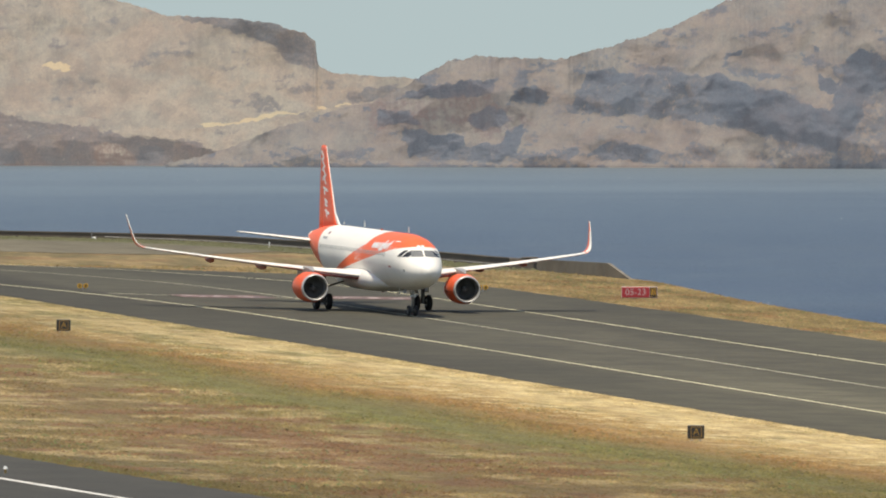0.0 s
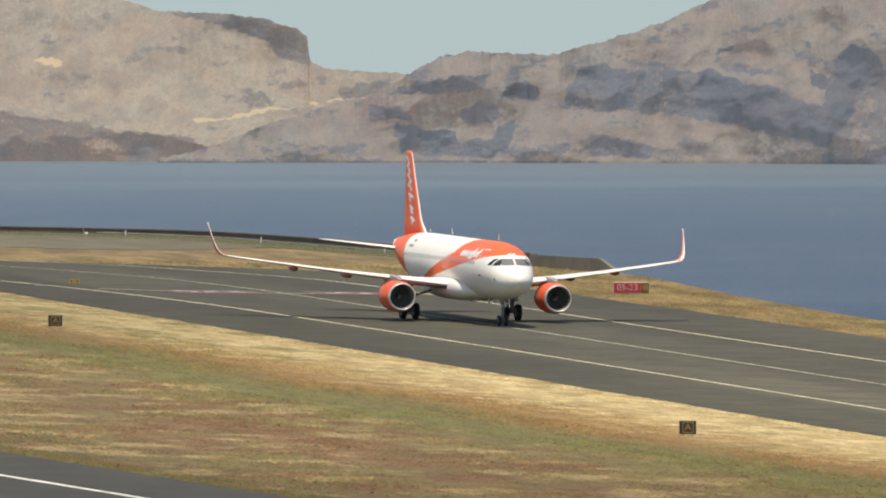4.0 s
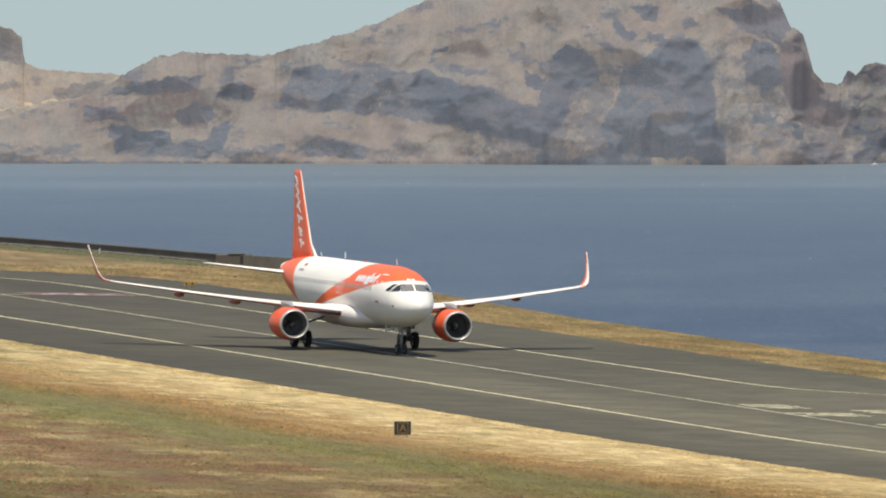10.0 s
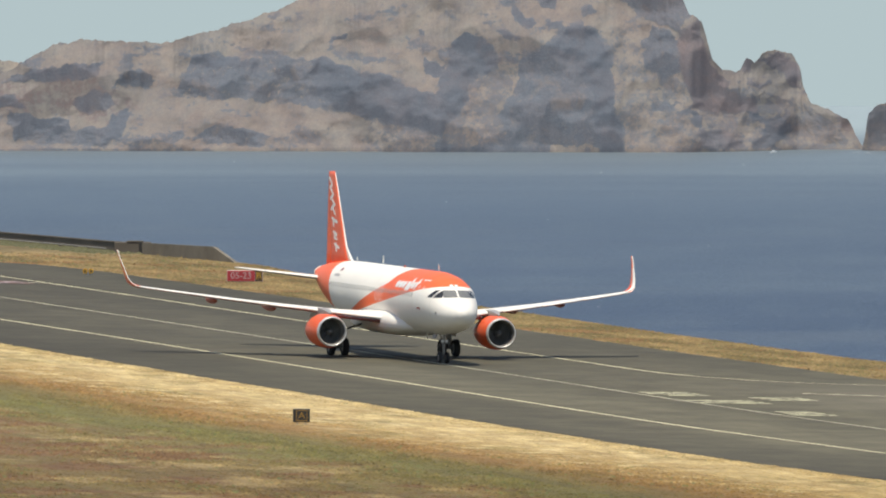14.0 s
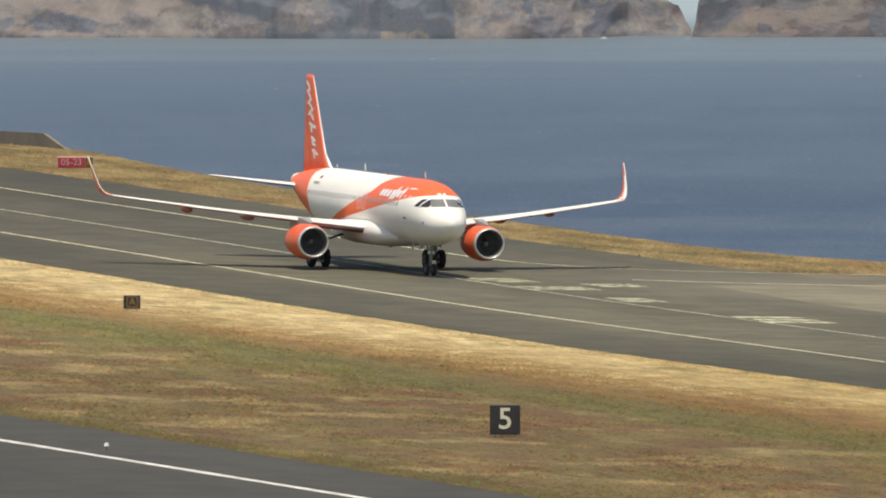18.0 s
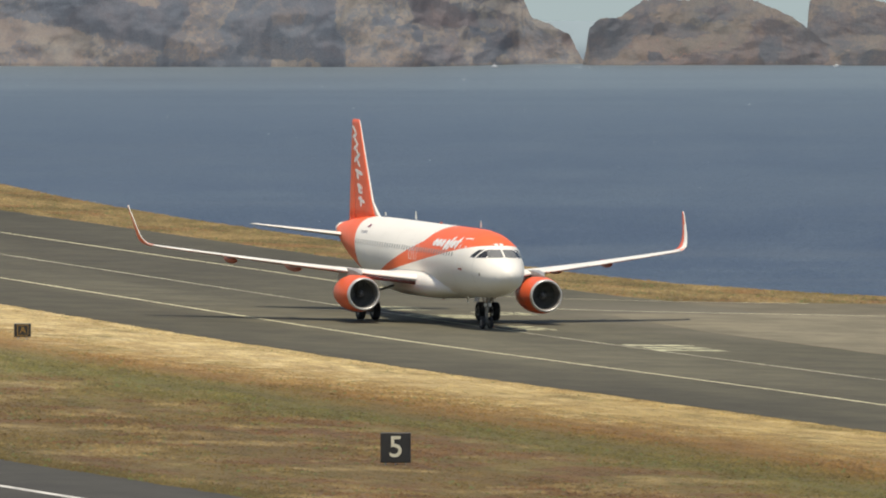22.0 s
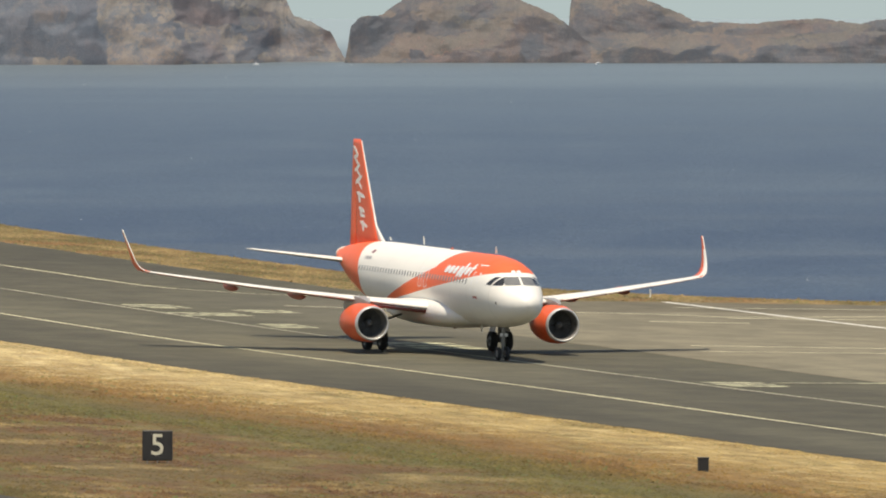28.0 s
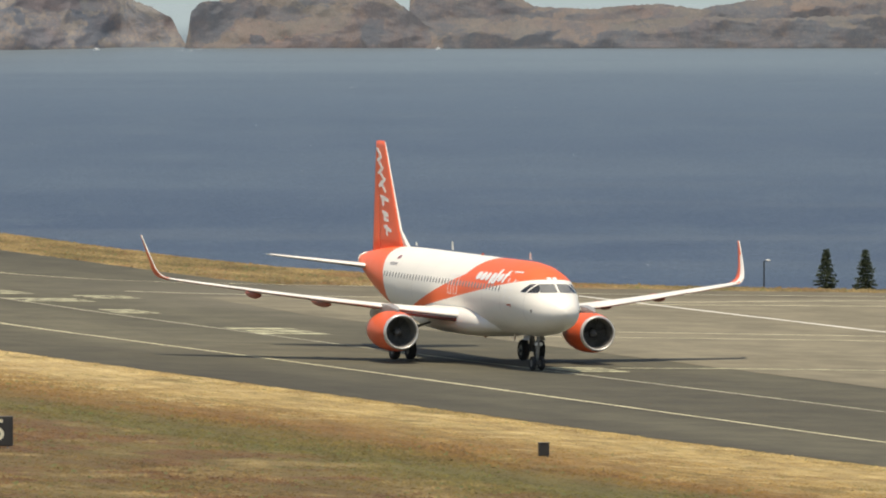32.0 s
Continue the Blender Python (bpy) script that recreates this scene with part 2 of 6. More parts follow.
def make_sea():
    """Wind-ruffled water: the light and dark of chop and cat's-paws put into the colour, haze painted as paling towards
    the far shore.
    """
    m, nt, b = node_material("sea_water", 0.4)
    co = coords(nt)
    swell = noise_node(nt, co, 0.05, 6, 0.68, (0.8, 0.22, 1))
    chop = noise_node(nt, co, 0.75, 5, 0.78, (1.0, 0.14, 1))
    ripple = noise_node(nt, co, 2.0, 4, 0.75, (1.0, 0.075, 1))
    drift = noise_node(nt, co, 0.0022, 5, 0.6, (0.3, 1.0, 1))
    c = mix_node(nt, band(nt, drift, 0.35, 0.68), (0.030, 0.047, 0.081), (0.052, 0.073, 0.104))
    # the waves' light and dark put into the base colour, swell to ripple
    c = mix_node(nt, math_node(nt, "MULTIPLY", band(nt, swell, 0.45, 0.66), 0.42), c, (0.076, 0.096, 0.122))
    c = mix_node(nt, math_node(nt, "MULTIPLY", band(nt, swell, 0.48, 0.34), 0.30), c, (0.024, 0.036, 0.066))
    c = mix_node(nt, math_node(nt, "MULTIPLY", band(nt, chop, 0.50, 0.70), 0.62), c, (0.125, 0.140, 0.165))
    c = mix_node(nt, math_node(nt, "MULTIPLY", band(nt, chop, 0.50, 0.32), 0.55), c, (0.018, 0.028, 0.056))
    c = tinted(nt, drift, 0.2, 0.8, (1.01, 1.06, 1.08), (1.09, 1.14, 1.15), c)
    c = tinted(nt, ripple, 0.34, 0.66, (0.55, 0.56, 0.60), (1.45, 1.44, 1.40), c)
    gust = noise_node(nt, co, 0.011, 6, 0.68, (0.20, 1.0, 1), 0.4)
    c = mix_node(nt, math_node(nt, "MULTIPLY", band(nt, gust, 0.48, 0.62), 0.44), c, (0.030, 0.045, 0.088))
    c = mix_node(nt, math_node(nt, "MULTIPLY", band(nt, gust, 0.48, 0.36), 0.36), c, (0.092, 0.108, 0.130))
    # haze over distant water, put in as paler colour further from the look-out
    haze_range = nt.nodes.new("ShaderNodeVectorMath")
    haze_range.operation = "LENGTH"
    nt.links.new(co, haze_range.inputs[0])
    away = math_node(nt, "ADD", haze_range.outputs["Value"], math_node(nt, "MULTIPLY", math_node(nt, "SUBTRACT", gust, 0.5), 900.0))
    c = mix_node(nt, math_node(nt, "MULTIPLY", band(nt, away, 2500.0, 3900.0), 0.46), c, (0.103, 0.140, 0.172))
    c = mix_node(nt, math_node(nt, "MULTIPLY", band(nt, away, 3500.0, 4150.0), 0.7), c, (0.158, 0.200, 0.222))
    c = mix_node(nt, math_node(nt, "MULTIPLY", band(nt, haze_range.outputs["Value"], 4180.0, 4600.0), 0.95), c, (0.30, 0.37, 0.385))
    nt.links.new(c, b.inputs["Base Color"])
    b.inputs["Specular IOR Level"].default_value = 0.25
    bump(nt, b, math_node(nt, "ADD", math_node(nt, "MULTIPLY", swell, 1.5), chop), 0.6, 1.2)
    return m


def make_rock(name, soil1, soil2, rock1, rock2, red):
    """Bare volcanic land: dry pale soil on the slopes, broken rock in the cliffs, rust-red beds; cliff shade and haze
    are part of the colours.
    """
    m, nt, b = node_material(name, 0.95)
    co = coords(nt)

    def field(key):
        n = nt.nodes.new("ShaderNodeAttribute")
        n.attribute_name = key
        return n.outputs["Fac"]

    def shifted(x, amount):
        return math_node(nt, "MULTIPLY", math_node(nt, "SUBTRACT", x, 0.5), amount)

    broad = noise_node(nt, co, 0.04, 5, 0.6, (1, 0.3, 1))
    patch_ = noise_node(nt, co, 0.16, 7, 0.68, (1, 0.3, 1), 0.5)
    crag = noise_node(nt, co, 0.62, 6, 0.72, (1, 0.3, 1), 0.4)
    grit = noise_node(nt, co, 2.4, 3, 0.7, (1, 0.3, 1))
    # beds that dip gently, seen as bands in the cliffs
    beds = noise_node(nt, co, 0.5, 5, 0.7, (0.22, 0.1, 1.5), 0.6)
    soil = mix_node(nt, band(nt, patch_, 0.34, 0.66), soil1, soil2)
    soil = mix_node(nt, math_node(nt, "MULTIPLY", band(nt, broad, 0.46, 0.64), 0.22), soil, red)
    soil = mix_node(nt, math_node(nt, "MULTIPLY", band(nt, crag, 0.51, 0.63), 0.36), soil, rock2)
    soil = mix_node(nt, math_node(nt, "MULTIPLY", band(nt, crag, 0.44, 0.34), 0.35), soil, tuple(min(1.0, x * 1.18) for x in soil1))
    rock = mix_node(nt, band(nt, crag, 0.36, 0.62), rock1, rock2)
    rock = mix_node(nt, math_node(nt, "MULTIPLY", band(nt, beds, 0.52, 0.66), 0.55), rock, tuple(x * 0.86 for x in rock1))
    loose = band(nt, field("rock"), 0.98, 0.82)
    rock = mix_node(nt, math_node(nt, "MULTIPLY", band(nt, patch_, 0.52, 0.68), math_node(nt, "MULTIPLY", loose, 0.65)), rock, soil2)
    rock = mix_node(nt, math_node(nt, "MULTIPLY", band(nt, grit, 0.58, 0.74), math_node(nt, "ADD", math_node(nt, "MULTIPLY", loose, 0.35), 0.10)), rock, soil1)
    # solid cliff faces go darker still, shade put into the rock's colour
    cliff_shade = math_node(nt, "SUBTRACT", 1.0, loose)
    rock = mix_node(nt, math_node(nt, "MULTIPLY", cliff_shade, 0.6), rock, tuple(x * 0.95 for x in rock1))
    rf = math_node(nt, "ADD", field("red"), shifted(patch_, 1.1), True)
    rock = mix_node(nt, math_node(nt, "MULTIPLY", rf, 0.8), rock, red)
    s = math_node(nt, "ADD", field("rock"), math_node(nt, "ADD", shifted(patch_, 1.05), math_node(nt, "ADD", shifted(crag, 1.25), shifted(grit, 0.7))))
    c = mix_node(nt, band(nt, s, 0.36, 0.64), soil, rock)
    gold = math_node(nt, "ADD", field("rock"), math_node(nt, "ADD", shifted(patch_, 0.5), shifted(crag, 0.4)))
    c = mix_node(nt, band(nt, gold, -0.25, -0.75), c, (0.35, 0.295, 0.20))
    c = tinted(nt, grit, 0.30, 0.70, (0.90, 0.90, 0.91), (1.10, 1.09, 1.08), c)
    hue = noise_node(nt, co, 0.075, 5, 0.62, (1, 0.3, 1.3), 0.8)
    c = tinted(nt, hue, 0.36, 0.64, (1.04, 0.99, 0.965), (0.965, 1.0, 1.01), c)
    nt.links.new(c, b.inputs["Base Color"])
    bump(nt, b, math_node(nt, "ADD", crag, math_node(nt, "MULTIPLY", grit, 0.4)), 0.3, 0.7)
    return m


def make_livery():
    """White aircraft skin with an orange sweep over the forward side and an orange tail, dull with road film below."""
    m, nt, b = node_material("white_and_orange_paint", 0.42)
    co = coords(nt)
    x, y, z = split(nt, co)
    aft = math_node(nt, "SUBTRACT", 5.07, x)
    low = math_node(nt, "SUBTRACT", 5.0, math_node(nt, "MULTIPLY", math_node(nt, "MAXIMUM", math_node(nt, "SUBTRACT", aft, 2.6), 0.0), 0.122))
    past = math_node(nt, "SUBTRACT", aft, 13.0)
    high = math_node(nt, "SUBTRACT", 4.9, math_node(nt, "MINIMUM", math_node(nt, "MULTIPLY", past, 0.226), math_node(nt, "MULTIPLY", past, 0.65)))
    sweep = math_node(nt, "MULTIPLY", math_node(nt, "GREATER_THAN", z, low), math_node(nt, "LESS_THAN", z, high))
    rise = math_node(nt, "POWER", math_node(nt, "MAXIMUM", math_node(nt, "SUBTRACT", z, 3.4), 0.0), 1.6)
    fall = math_node(nt, "MAXIMUM", math_node(nt, "SUBTRACT", 3.4, z), 0.0)
    tail_line = math_node(nt, "ADD", 27.3, math_node(nt, "ADD", math_node(nt, "MULTIPLY", rise, 0.45), math_node(nt, "MULTIPLY", fall, 0.55)))
    tail = math_node(nt, "GREATER_THAN", aft, tail_line)
    mask = math_node(nt, "MAXIMUM", sweep, tail)
    grime = noise_node(nt, co, 0.8, 5, 0.6, (0.3, 1, 2.0))
    white = mix_node(nt, math_node(nt, "MULTIPLY", band(nt, grime, 0.45, 0.75), 0.25), (0.81, 0.79, 0.725), (0.64, 0.62, 0.555))
    seams = math_node(nt, "LESS_THAN", math_node(nt, "FRACT", math_node(nt, "DIVIDE", math_node(nt, "ADD", aft, 0.4), 3.2)), 0.012)
    white = mix_node(nt, math_node(nt, "MULTIPLY", seams, 0.35), white, (0.42, 0.41, 0.38))
    soot = math_node(nt, "MULTIPLY", band(nt, math_node(nt, "ADD", z, math_node(nt, "MULTIPLY", grime, 1.6)), 3.5, 2.6), band(nt, noise_node(nt, co, 0.5, 5, 0.65, (0.25, 1, 3.0)), 0.40, 0.66))
    white = mix_node(nt, math_node(nt, "MULTIPLY", soot, 0.5), white, (0.40, 0.37, 0.32))
    orange = mix_node(nt, math_node(nt, "MULTIPLY", grime, 0.25), (0.84, 0.148, 0.05), (0.72, 0.12, 0.042))
    nt.links.new(mix_node(nt, mask, white, orange), b.inputs["Base Color"])
    b.inputs["Specular IOR Level"].default_value = 0.35
    return m


GRASS = make_grass("dry_grass", False)
CLUMPS = make_grass("dry_grass_clumps", True)
ASPHALT = make_asphalt("taxiway_asphalt", (0.041, 0.0365, 0.0235), (0.082, 0.0735, 0.050), 0.35, (0.15, 0.136, 0.098))
RUNWAY = make_asphalt("runway_asphalt", (0.027, 0.025, 0.019), (0.046, 0.043, 0.034))
CONCRETE = make_asphalt("apron_concrete", (0.128, 0.113, 0.074), (0.192, 0.171, 0.115), 0.35)
OLD_ROAD = make_asphalt("perimeter_asphalt", (0.092, 0.080, 0.050), (0.130, 0.114, 0.075), 0.2)
SEA = make_sea()
# haze over the water is mixed into these land colours: bluish, little contrast
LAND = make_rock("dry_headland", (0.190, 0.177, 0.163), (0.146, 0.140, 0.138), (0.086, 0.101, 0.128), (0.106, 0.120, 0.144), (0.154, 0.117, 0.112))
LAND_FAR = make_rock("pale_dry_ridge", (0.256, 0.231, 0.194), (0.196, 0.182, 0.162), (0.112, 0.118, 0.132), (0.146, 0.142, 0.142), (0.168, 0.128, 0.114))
LAND_DARK = make_rock("dark_islet_rock", (0.138, 0.127, 0.117), (0.110, 0.107, 0.106), (0.070, 0.081, 0.100), (0.094, 0.098, 0.108), (0.205, 0.138, 0.116))
YELLOW_LINE = make_paint("faded_yellow_paint", (0.72, 0.68, 0.44), 0.40, (0.22, 0.205, 0.14))
PALE_LINE = make_paint("worn_pale_paint", (0.50, 0.48, 0.34), 0.55, (0.13, 0.125, 0.10))
APRON_LINE = make_paint("pale_apron_paint", (0.70, 0.66, 0.46), 0.42, (0.27, 0.245, 0.17))
APRON_WHITE = make_paint("white_apron_paint", (0.78, 0.77, 0.70), 0.3, (0.32, 0.30, 0.24))
WHITE_LINE = make_paint("white_runway_paint", (0.62, 0.61, 0.56), 0.5, (0.22, 0.215, 0.2))
RED_MARK = make_paint("worn_red_paint", (0.14, 0.078, 0.064), 0.9, (0.12, 0.10, 0.10))
BRIGHT_MARK = make_paint("chalky_white_marking", (0.52, 0.44, 0.42), 0.8, (0.17, 0.115, 0.105))
YELLOW_MARK = make_paint("pale_yellow_marking", (0.52, 0.51, 0.33), 0.75, (0.13, 0.125, 0.09))
LIVERY = make_livery()
WHITE_SKIN = worn("white_aircraft_paint", (0.80, 0.782, 0.72), (0.72, 0.70, 0.64), 0.7, 0.42)
# the undersides' own grey, taken darker to put shade into the colour
GREY_SKIN = worn("grey_shaded_underside", (0.34, 0.32, 0.30), (0.26, 0.245, 0.23), 0.6, 0.4)
ORANGE_SKIN = worn("orange_aircraft_paint", (0.82, 0.138, 0.05), (0.72, 0.115, 0.042), 0.7, 0.42)
# slat underside at the wing root: shade and reflection put into a red
ROOT_RED = worn("dark_red_root_shade", (0.20, 0.055, 0.04), (0.14, 0.045, 0.035), 1.2, 0.5)
FAIRING_RED = worn("dull_orange_paint", (0.44, 0.09, 0.05), (0.34, 0.075, 0.045), 1.2, 0.45)
BARE_METAL = worn("polished_aluminium", (0.66, 0.66, 0.64), (0.52, 0.52, 0.51), 1.5, 0.42, 0.5)
DUCT_METAL = worn("grey_duct_lining", (0.24, 0.235, 0.22), (0.17, 0.165, 0.155), 3.0, 0.45, 0.1)
DARK_METAL = worn("dark_fan_metal", (0.24, 0.24, 0.23), (0.16, 0.16, 0.155), 3.0, 0.4, 0.25)
PYLON_GREY = worn("grey_pylon_paint", (0.40, 0.395, 0.38), (0.27, 0.265, 0.255), 1.2, 0.4, 0.2)
STRUT_METAL = worn("grey_gear_metal", (0.28, 0.28, 0.27), (0.18, 0.18, 0.175), 4.0, 0.4, 0.5)
TYRE = worn("black_rubber", (0.022, 0.022, 0.023), (0.035, 0.034, 0.033), 5.0, 0.85)
# the sky's reflection in the windscreen is put into a grey base colour
SCREEN = worn("grey_painted_reflection", (0.20, 0.205, 0.20), (0.13, 0.135, 0.135), 1.0, 0.1)
CABIN_GLASS = worn("dim_cabin_window", (0.34, 0.33, 0.31), (0.27, 0.265, 0.25), 1.0, 0.15)
GLASS = worn("dark_cockpit_glass", (0.04, 0.042, 0.045), (0.028, 0.03, 0.034), 1.0, 0.1)
TITLE_WHITE = worn("white_lettering", (0.84, 0.83, 0.81), (0.78, 0.77, 0.75), 2.0, 0.35)
FLAG_RED = worn("dark_red_flag", (0.26, 0.06, 0.08), (0.20, 0.06, 0.10), 2.0, 0.5)
DARK_INK = worn("dark_blue_lettering", (0.24, 0.24, 0.28), (0.30, 0.30, 0.33), 2.0, 0.5)
SIGN_BLACK = worn("black_sign_face", (0.020, 0.020, 0.020), (0.035, 0.034, 0.032), 1.5, 0.5)
SIGN_RED = worn("red_sign_face", (0.42, 0.035, 0.045), (0.33, 0.035, 0.045), 1.5, 0.45)
DIM_YELLOW = worn("dim_amber_sign_paint", (0.36, 0.22, 0.045), (0.28, 0.17, 0.04), 2.0, 0.5)
SIGN_YELLOW = worn("yellow_sign_paint", (0.60, 0.34, 0.035), (0.48, 0.27, 0.035), 2.0, 0.5)
CREAM_PAINT = worn("cream_numeral_paint", (0.74, 0.71, 0.54), (0.62, 0.59, 0.45), 2.0, 0.5)
SIGN_WHITE = worn("white_sign_paint", (0.78, 0.78, 0.75), (0.68, 0.68, 0.64), 2.0, 0.5)
POST_GREY = worn("galvanised_steel", (0.34, 0.34, 0.34), (0.24, 0.24, 0.24), 3.0, 0.5, 0.5)
WALL_DARK = worn("dark_basalt_concrete", (0.085, 0.075, 0.062), (0.14, 0.12, 0.095), 0.25, 0.9, 0, 0.02)
WALL_PALE = worn("weathered_concrete", (0.20, 0.18, 0.14), (0.125, 0.11, 0.085), 0.5, 0.9, 0, 0.02)
SCRUB = worn("olive_scrub_earth", (0.085, 0.085, 0.042), (0.13, 0.12, 0.066), 0.35, 0.95, 0, 0.05)
SCRUB_LEAF = worn("olive_scrub", (0.060, 0.064, 0.030), (0.11, 0.108, 0.052), 0.8, 0.95)
NEEDLES = worn("dark_green_needles", (0.034, 0.052, 0.026), (0.075, 0.092, 0.044), 1.5, 0.8)
BARK = worn("brown_bark", (0.10, 0.07, 0.05), (0.15, 0.11, 0.08), 3.0, 0.9)
FOAM = worn("white_sea_foam", (0.80, 0.82, 0.83), (0.65, 0.68, 0.70), 1.0, 0.8)
RAIL = worn("dull_pale_pipe", (0.33, 0.32, 0.29), (0.24, 0.23, 0.21), 2.0, 0.6)
SIGN_PALE = worn("faded_white_lettering", (0.52, 0.40, 0.40), (0.42, 0.32, 0.32), 3.0, 0.5)
HULL = worn("white_boat_hull", (0.80, 0.80, 0.78), (0.70, 0.70, 0.70), 1.0, 0.4)

# ---- the lie of the land ----
# The airfield has its own axes: u along the taxiway towards the viewer, v across it towards the sea; it leans a little to the sea.
LEAN = Vector((0.02017, -0.00175, 1)).normalized()
AHEAD = Vector((math.sin(radians(15)), -math.cos(radians(15)), 0))
AHEAD = (AHEAD - LEAN * AHEAD.dot(LEAN)).normalized()
ACROSS = LEAN.cross(AHEAD)
FIELD = Matrix.Translation((-2, 950, 0.09)) @ Matrix((AHEAD, ACROSS, LEAN)).transposed().to_4x4()
SEA_LEVEL = -46.3
# drop to the far shore and the lens unit, both reckoned from the camera
SHORE_DROP, LENS_UNIT = 0.01886, 26000.0


def spot(u, v, h=0.0, turn=0.0):
    """A pose on the airfield: u, v in metres, h above the pavement, turned about the upright."""
    return FIELD @ pose(u, v, h, 0, 0, turn)


def part(name, bm, material, parent=None, label="", smooth=False):
    me = bpy.data.meshes.new(name)
    bm.to_mesh(me)
    bm.free()
    for mm in material if isinstance(material, (list, tuple)) else (material,):
        me.materials.append(mm)
    if smooth:
        me.shade_smooth()
    ob = new(name, me)
    if parent is not None:
        ob.parent = parent
    return tagged(ob, label)


def shared(name, me, parent, m):
    """One more piece on a mesh that others use too."""
    ob = new(name, me)
    ob.parent = parent
    ob.matrix_basis = m
    return ob


def box_into(bm, lo, hi, m=None, bevel=0.0):
    r = bmesh.ops.create_cube(bm, size=1)["verts"]
    size = [hi[i] - lo[i] for i in range(3)]
    mid = [(hi[i] + lo[i]) / 2 for i in range(3)]
    t = Matrix.Translation(mid) @ Matrix.Diagonal((*size, 1))
    bmesh.ops.transform(bm, matrix=(m @ t) if m else t, verts=r)
    if bevel:
        bmesh.ops.bevel(bm, geom=list({e for v in r for e in v.link_edges}), offset=bevel, segments=1, affect="EDGES", profile=0.5)


def box(lo, hi, m=None, bevel=0.0):
    bm = bmesh.new()
    box_into(bm, lo, hi, m, bevel)
    return bm


def tube_into(bm, p, q, r0, r1=None, n=10):
    p, q = Vector(p), Vector(q)
    d = q - p
    m = Matrix.Translation((p + q) / 2) @ d.to_track_quat("Z", "Y").to_matrix().to_4x4()
    bmesh.ops.create_cone(bm, cap_ends=True, segments=n, radius1=r0, radius2=r0 if r1 is None else r1, depth=d.length, matrix=m)


def loft_into(bm, rings, caps=True):
    """Skin rings of points, each ring closed."""
    vs = [[bm.verts.new(p) for p in ring] for ring in rings]
    n = len(vs[0])
    for r0, r1 in zip(vs, vs[1:]):
        for i in range(n):
            bm.faces.new((r0[i], r0[(i + 1) % n], r1[(i + 1) % n], r1[i]))
    if caps:
        bm.faces.new(vs[0][::-1])
        bm.faces.new(vs[-1])


def sheet(name, outline, material, h, thick=0.0, label="", category="", kind="structure", parent=None):
    """A level slab of pavement with that outline, its top h above the field."""
    bm = bmesh.new()
    f = bm.faces.new([bm.verts.new((u, v, h)) for u, v in outline])
    if f.normal.z < 0 or f.calc_area() and (f.normal_update() or f.normal.z < 0):
        f.normal_flip()
    if thick:
        e = bmesh.ops.extrude_face_region(bm, geom=[f])
        bmesh.ops.translate(bm, vec=(0, 0, -thick), verts=[x for x in e["geom"] if isinstance(x, bmesh.types.BMVert)])
        bmesh.ops.recalc_face_normals(bm, faces=bm.faces)
    bmesh.ops.triangulate(bm, faces=bm.faces)
    ob = part(name, bm, material, parent, label)
    ob.matrix_world = FIELD
    return tagged(ob, "", category, "", kind)


def smooth_line(pts, n=8):
    """A rounded line through the given points."""
    out = []
    p = [Vector(q) for q in pts]
    for i in range(len(p) - 1):
        a0, b0, c0, d0 = p[max(i - 1, 0)], p[i], p[i + 1], p[min(i + 2, len(p) - 1)]
        for k in range(n):
            t = k / n
            out.append(0.5 * (2 * b0 + (c0 - a0) * t + (2 * a0 - 5 * b0 + 4 * c0 - d0) * t * t + (3 * b0 - a0 - 3 * c0 + d0) * t ** 3))
    return [(q.x, q.y) for q in out + [p[-1]]]


def stripe(name, pts, width, material, h=0.05, label="", kind="structure"):
    """A painted line along the points."""
    bm = bmesh.new()
    rows = []
    for i, (u, v) in enumerate(pts):
        a0, b0 = pts[max(i - 1, 0)], pts[min(i + 1, len(pts) - 1)]
        d = Vector((b0[0] - a0[0], b0[1] - a0[1])).normalized()
        w = width / 2 * (1 + 0.12 * math.sin(i * 2.3 + u))
        rows.append((bm.verts.new((u + d.y * w, v - d.x * w, h)), bm.verts.new((u - d.y * w, v + d.x * w, h))))
    for (p, q), (r, s) in zip(rows, rows[1:]):
        bm.faces.new((p, r, s, q))
    ob = part(name, bm, material, None, label)
    ob.matrix_world = FIELD
    return tagged(ob, label, "marking", "", kind)


# Edge of the airfield's platform towards the sea.
RIM = [(-342, -900), (-342, -120), (-341, -30), (-338, 6), (-332, 24), (-322, 35), (-300, 40), (-262, 44), (-236, 47), (-215, 45), (-171, 40.5), (-125, 37.6),
       (-65, 36.4), (-22, 36.6), (-6, 38.3), (8, 43.2), (17, 49.5), (22.5, 57.5), (26.5, 75), (28, 140), (1500, 330)]


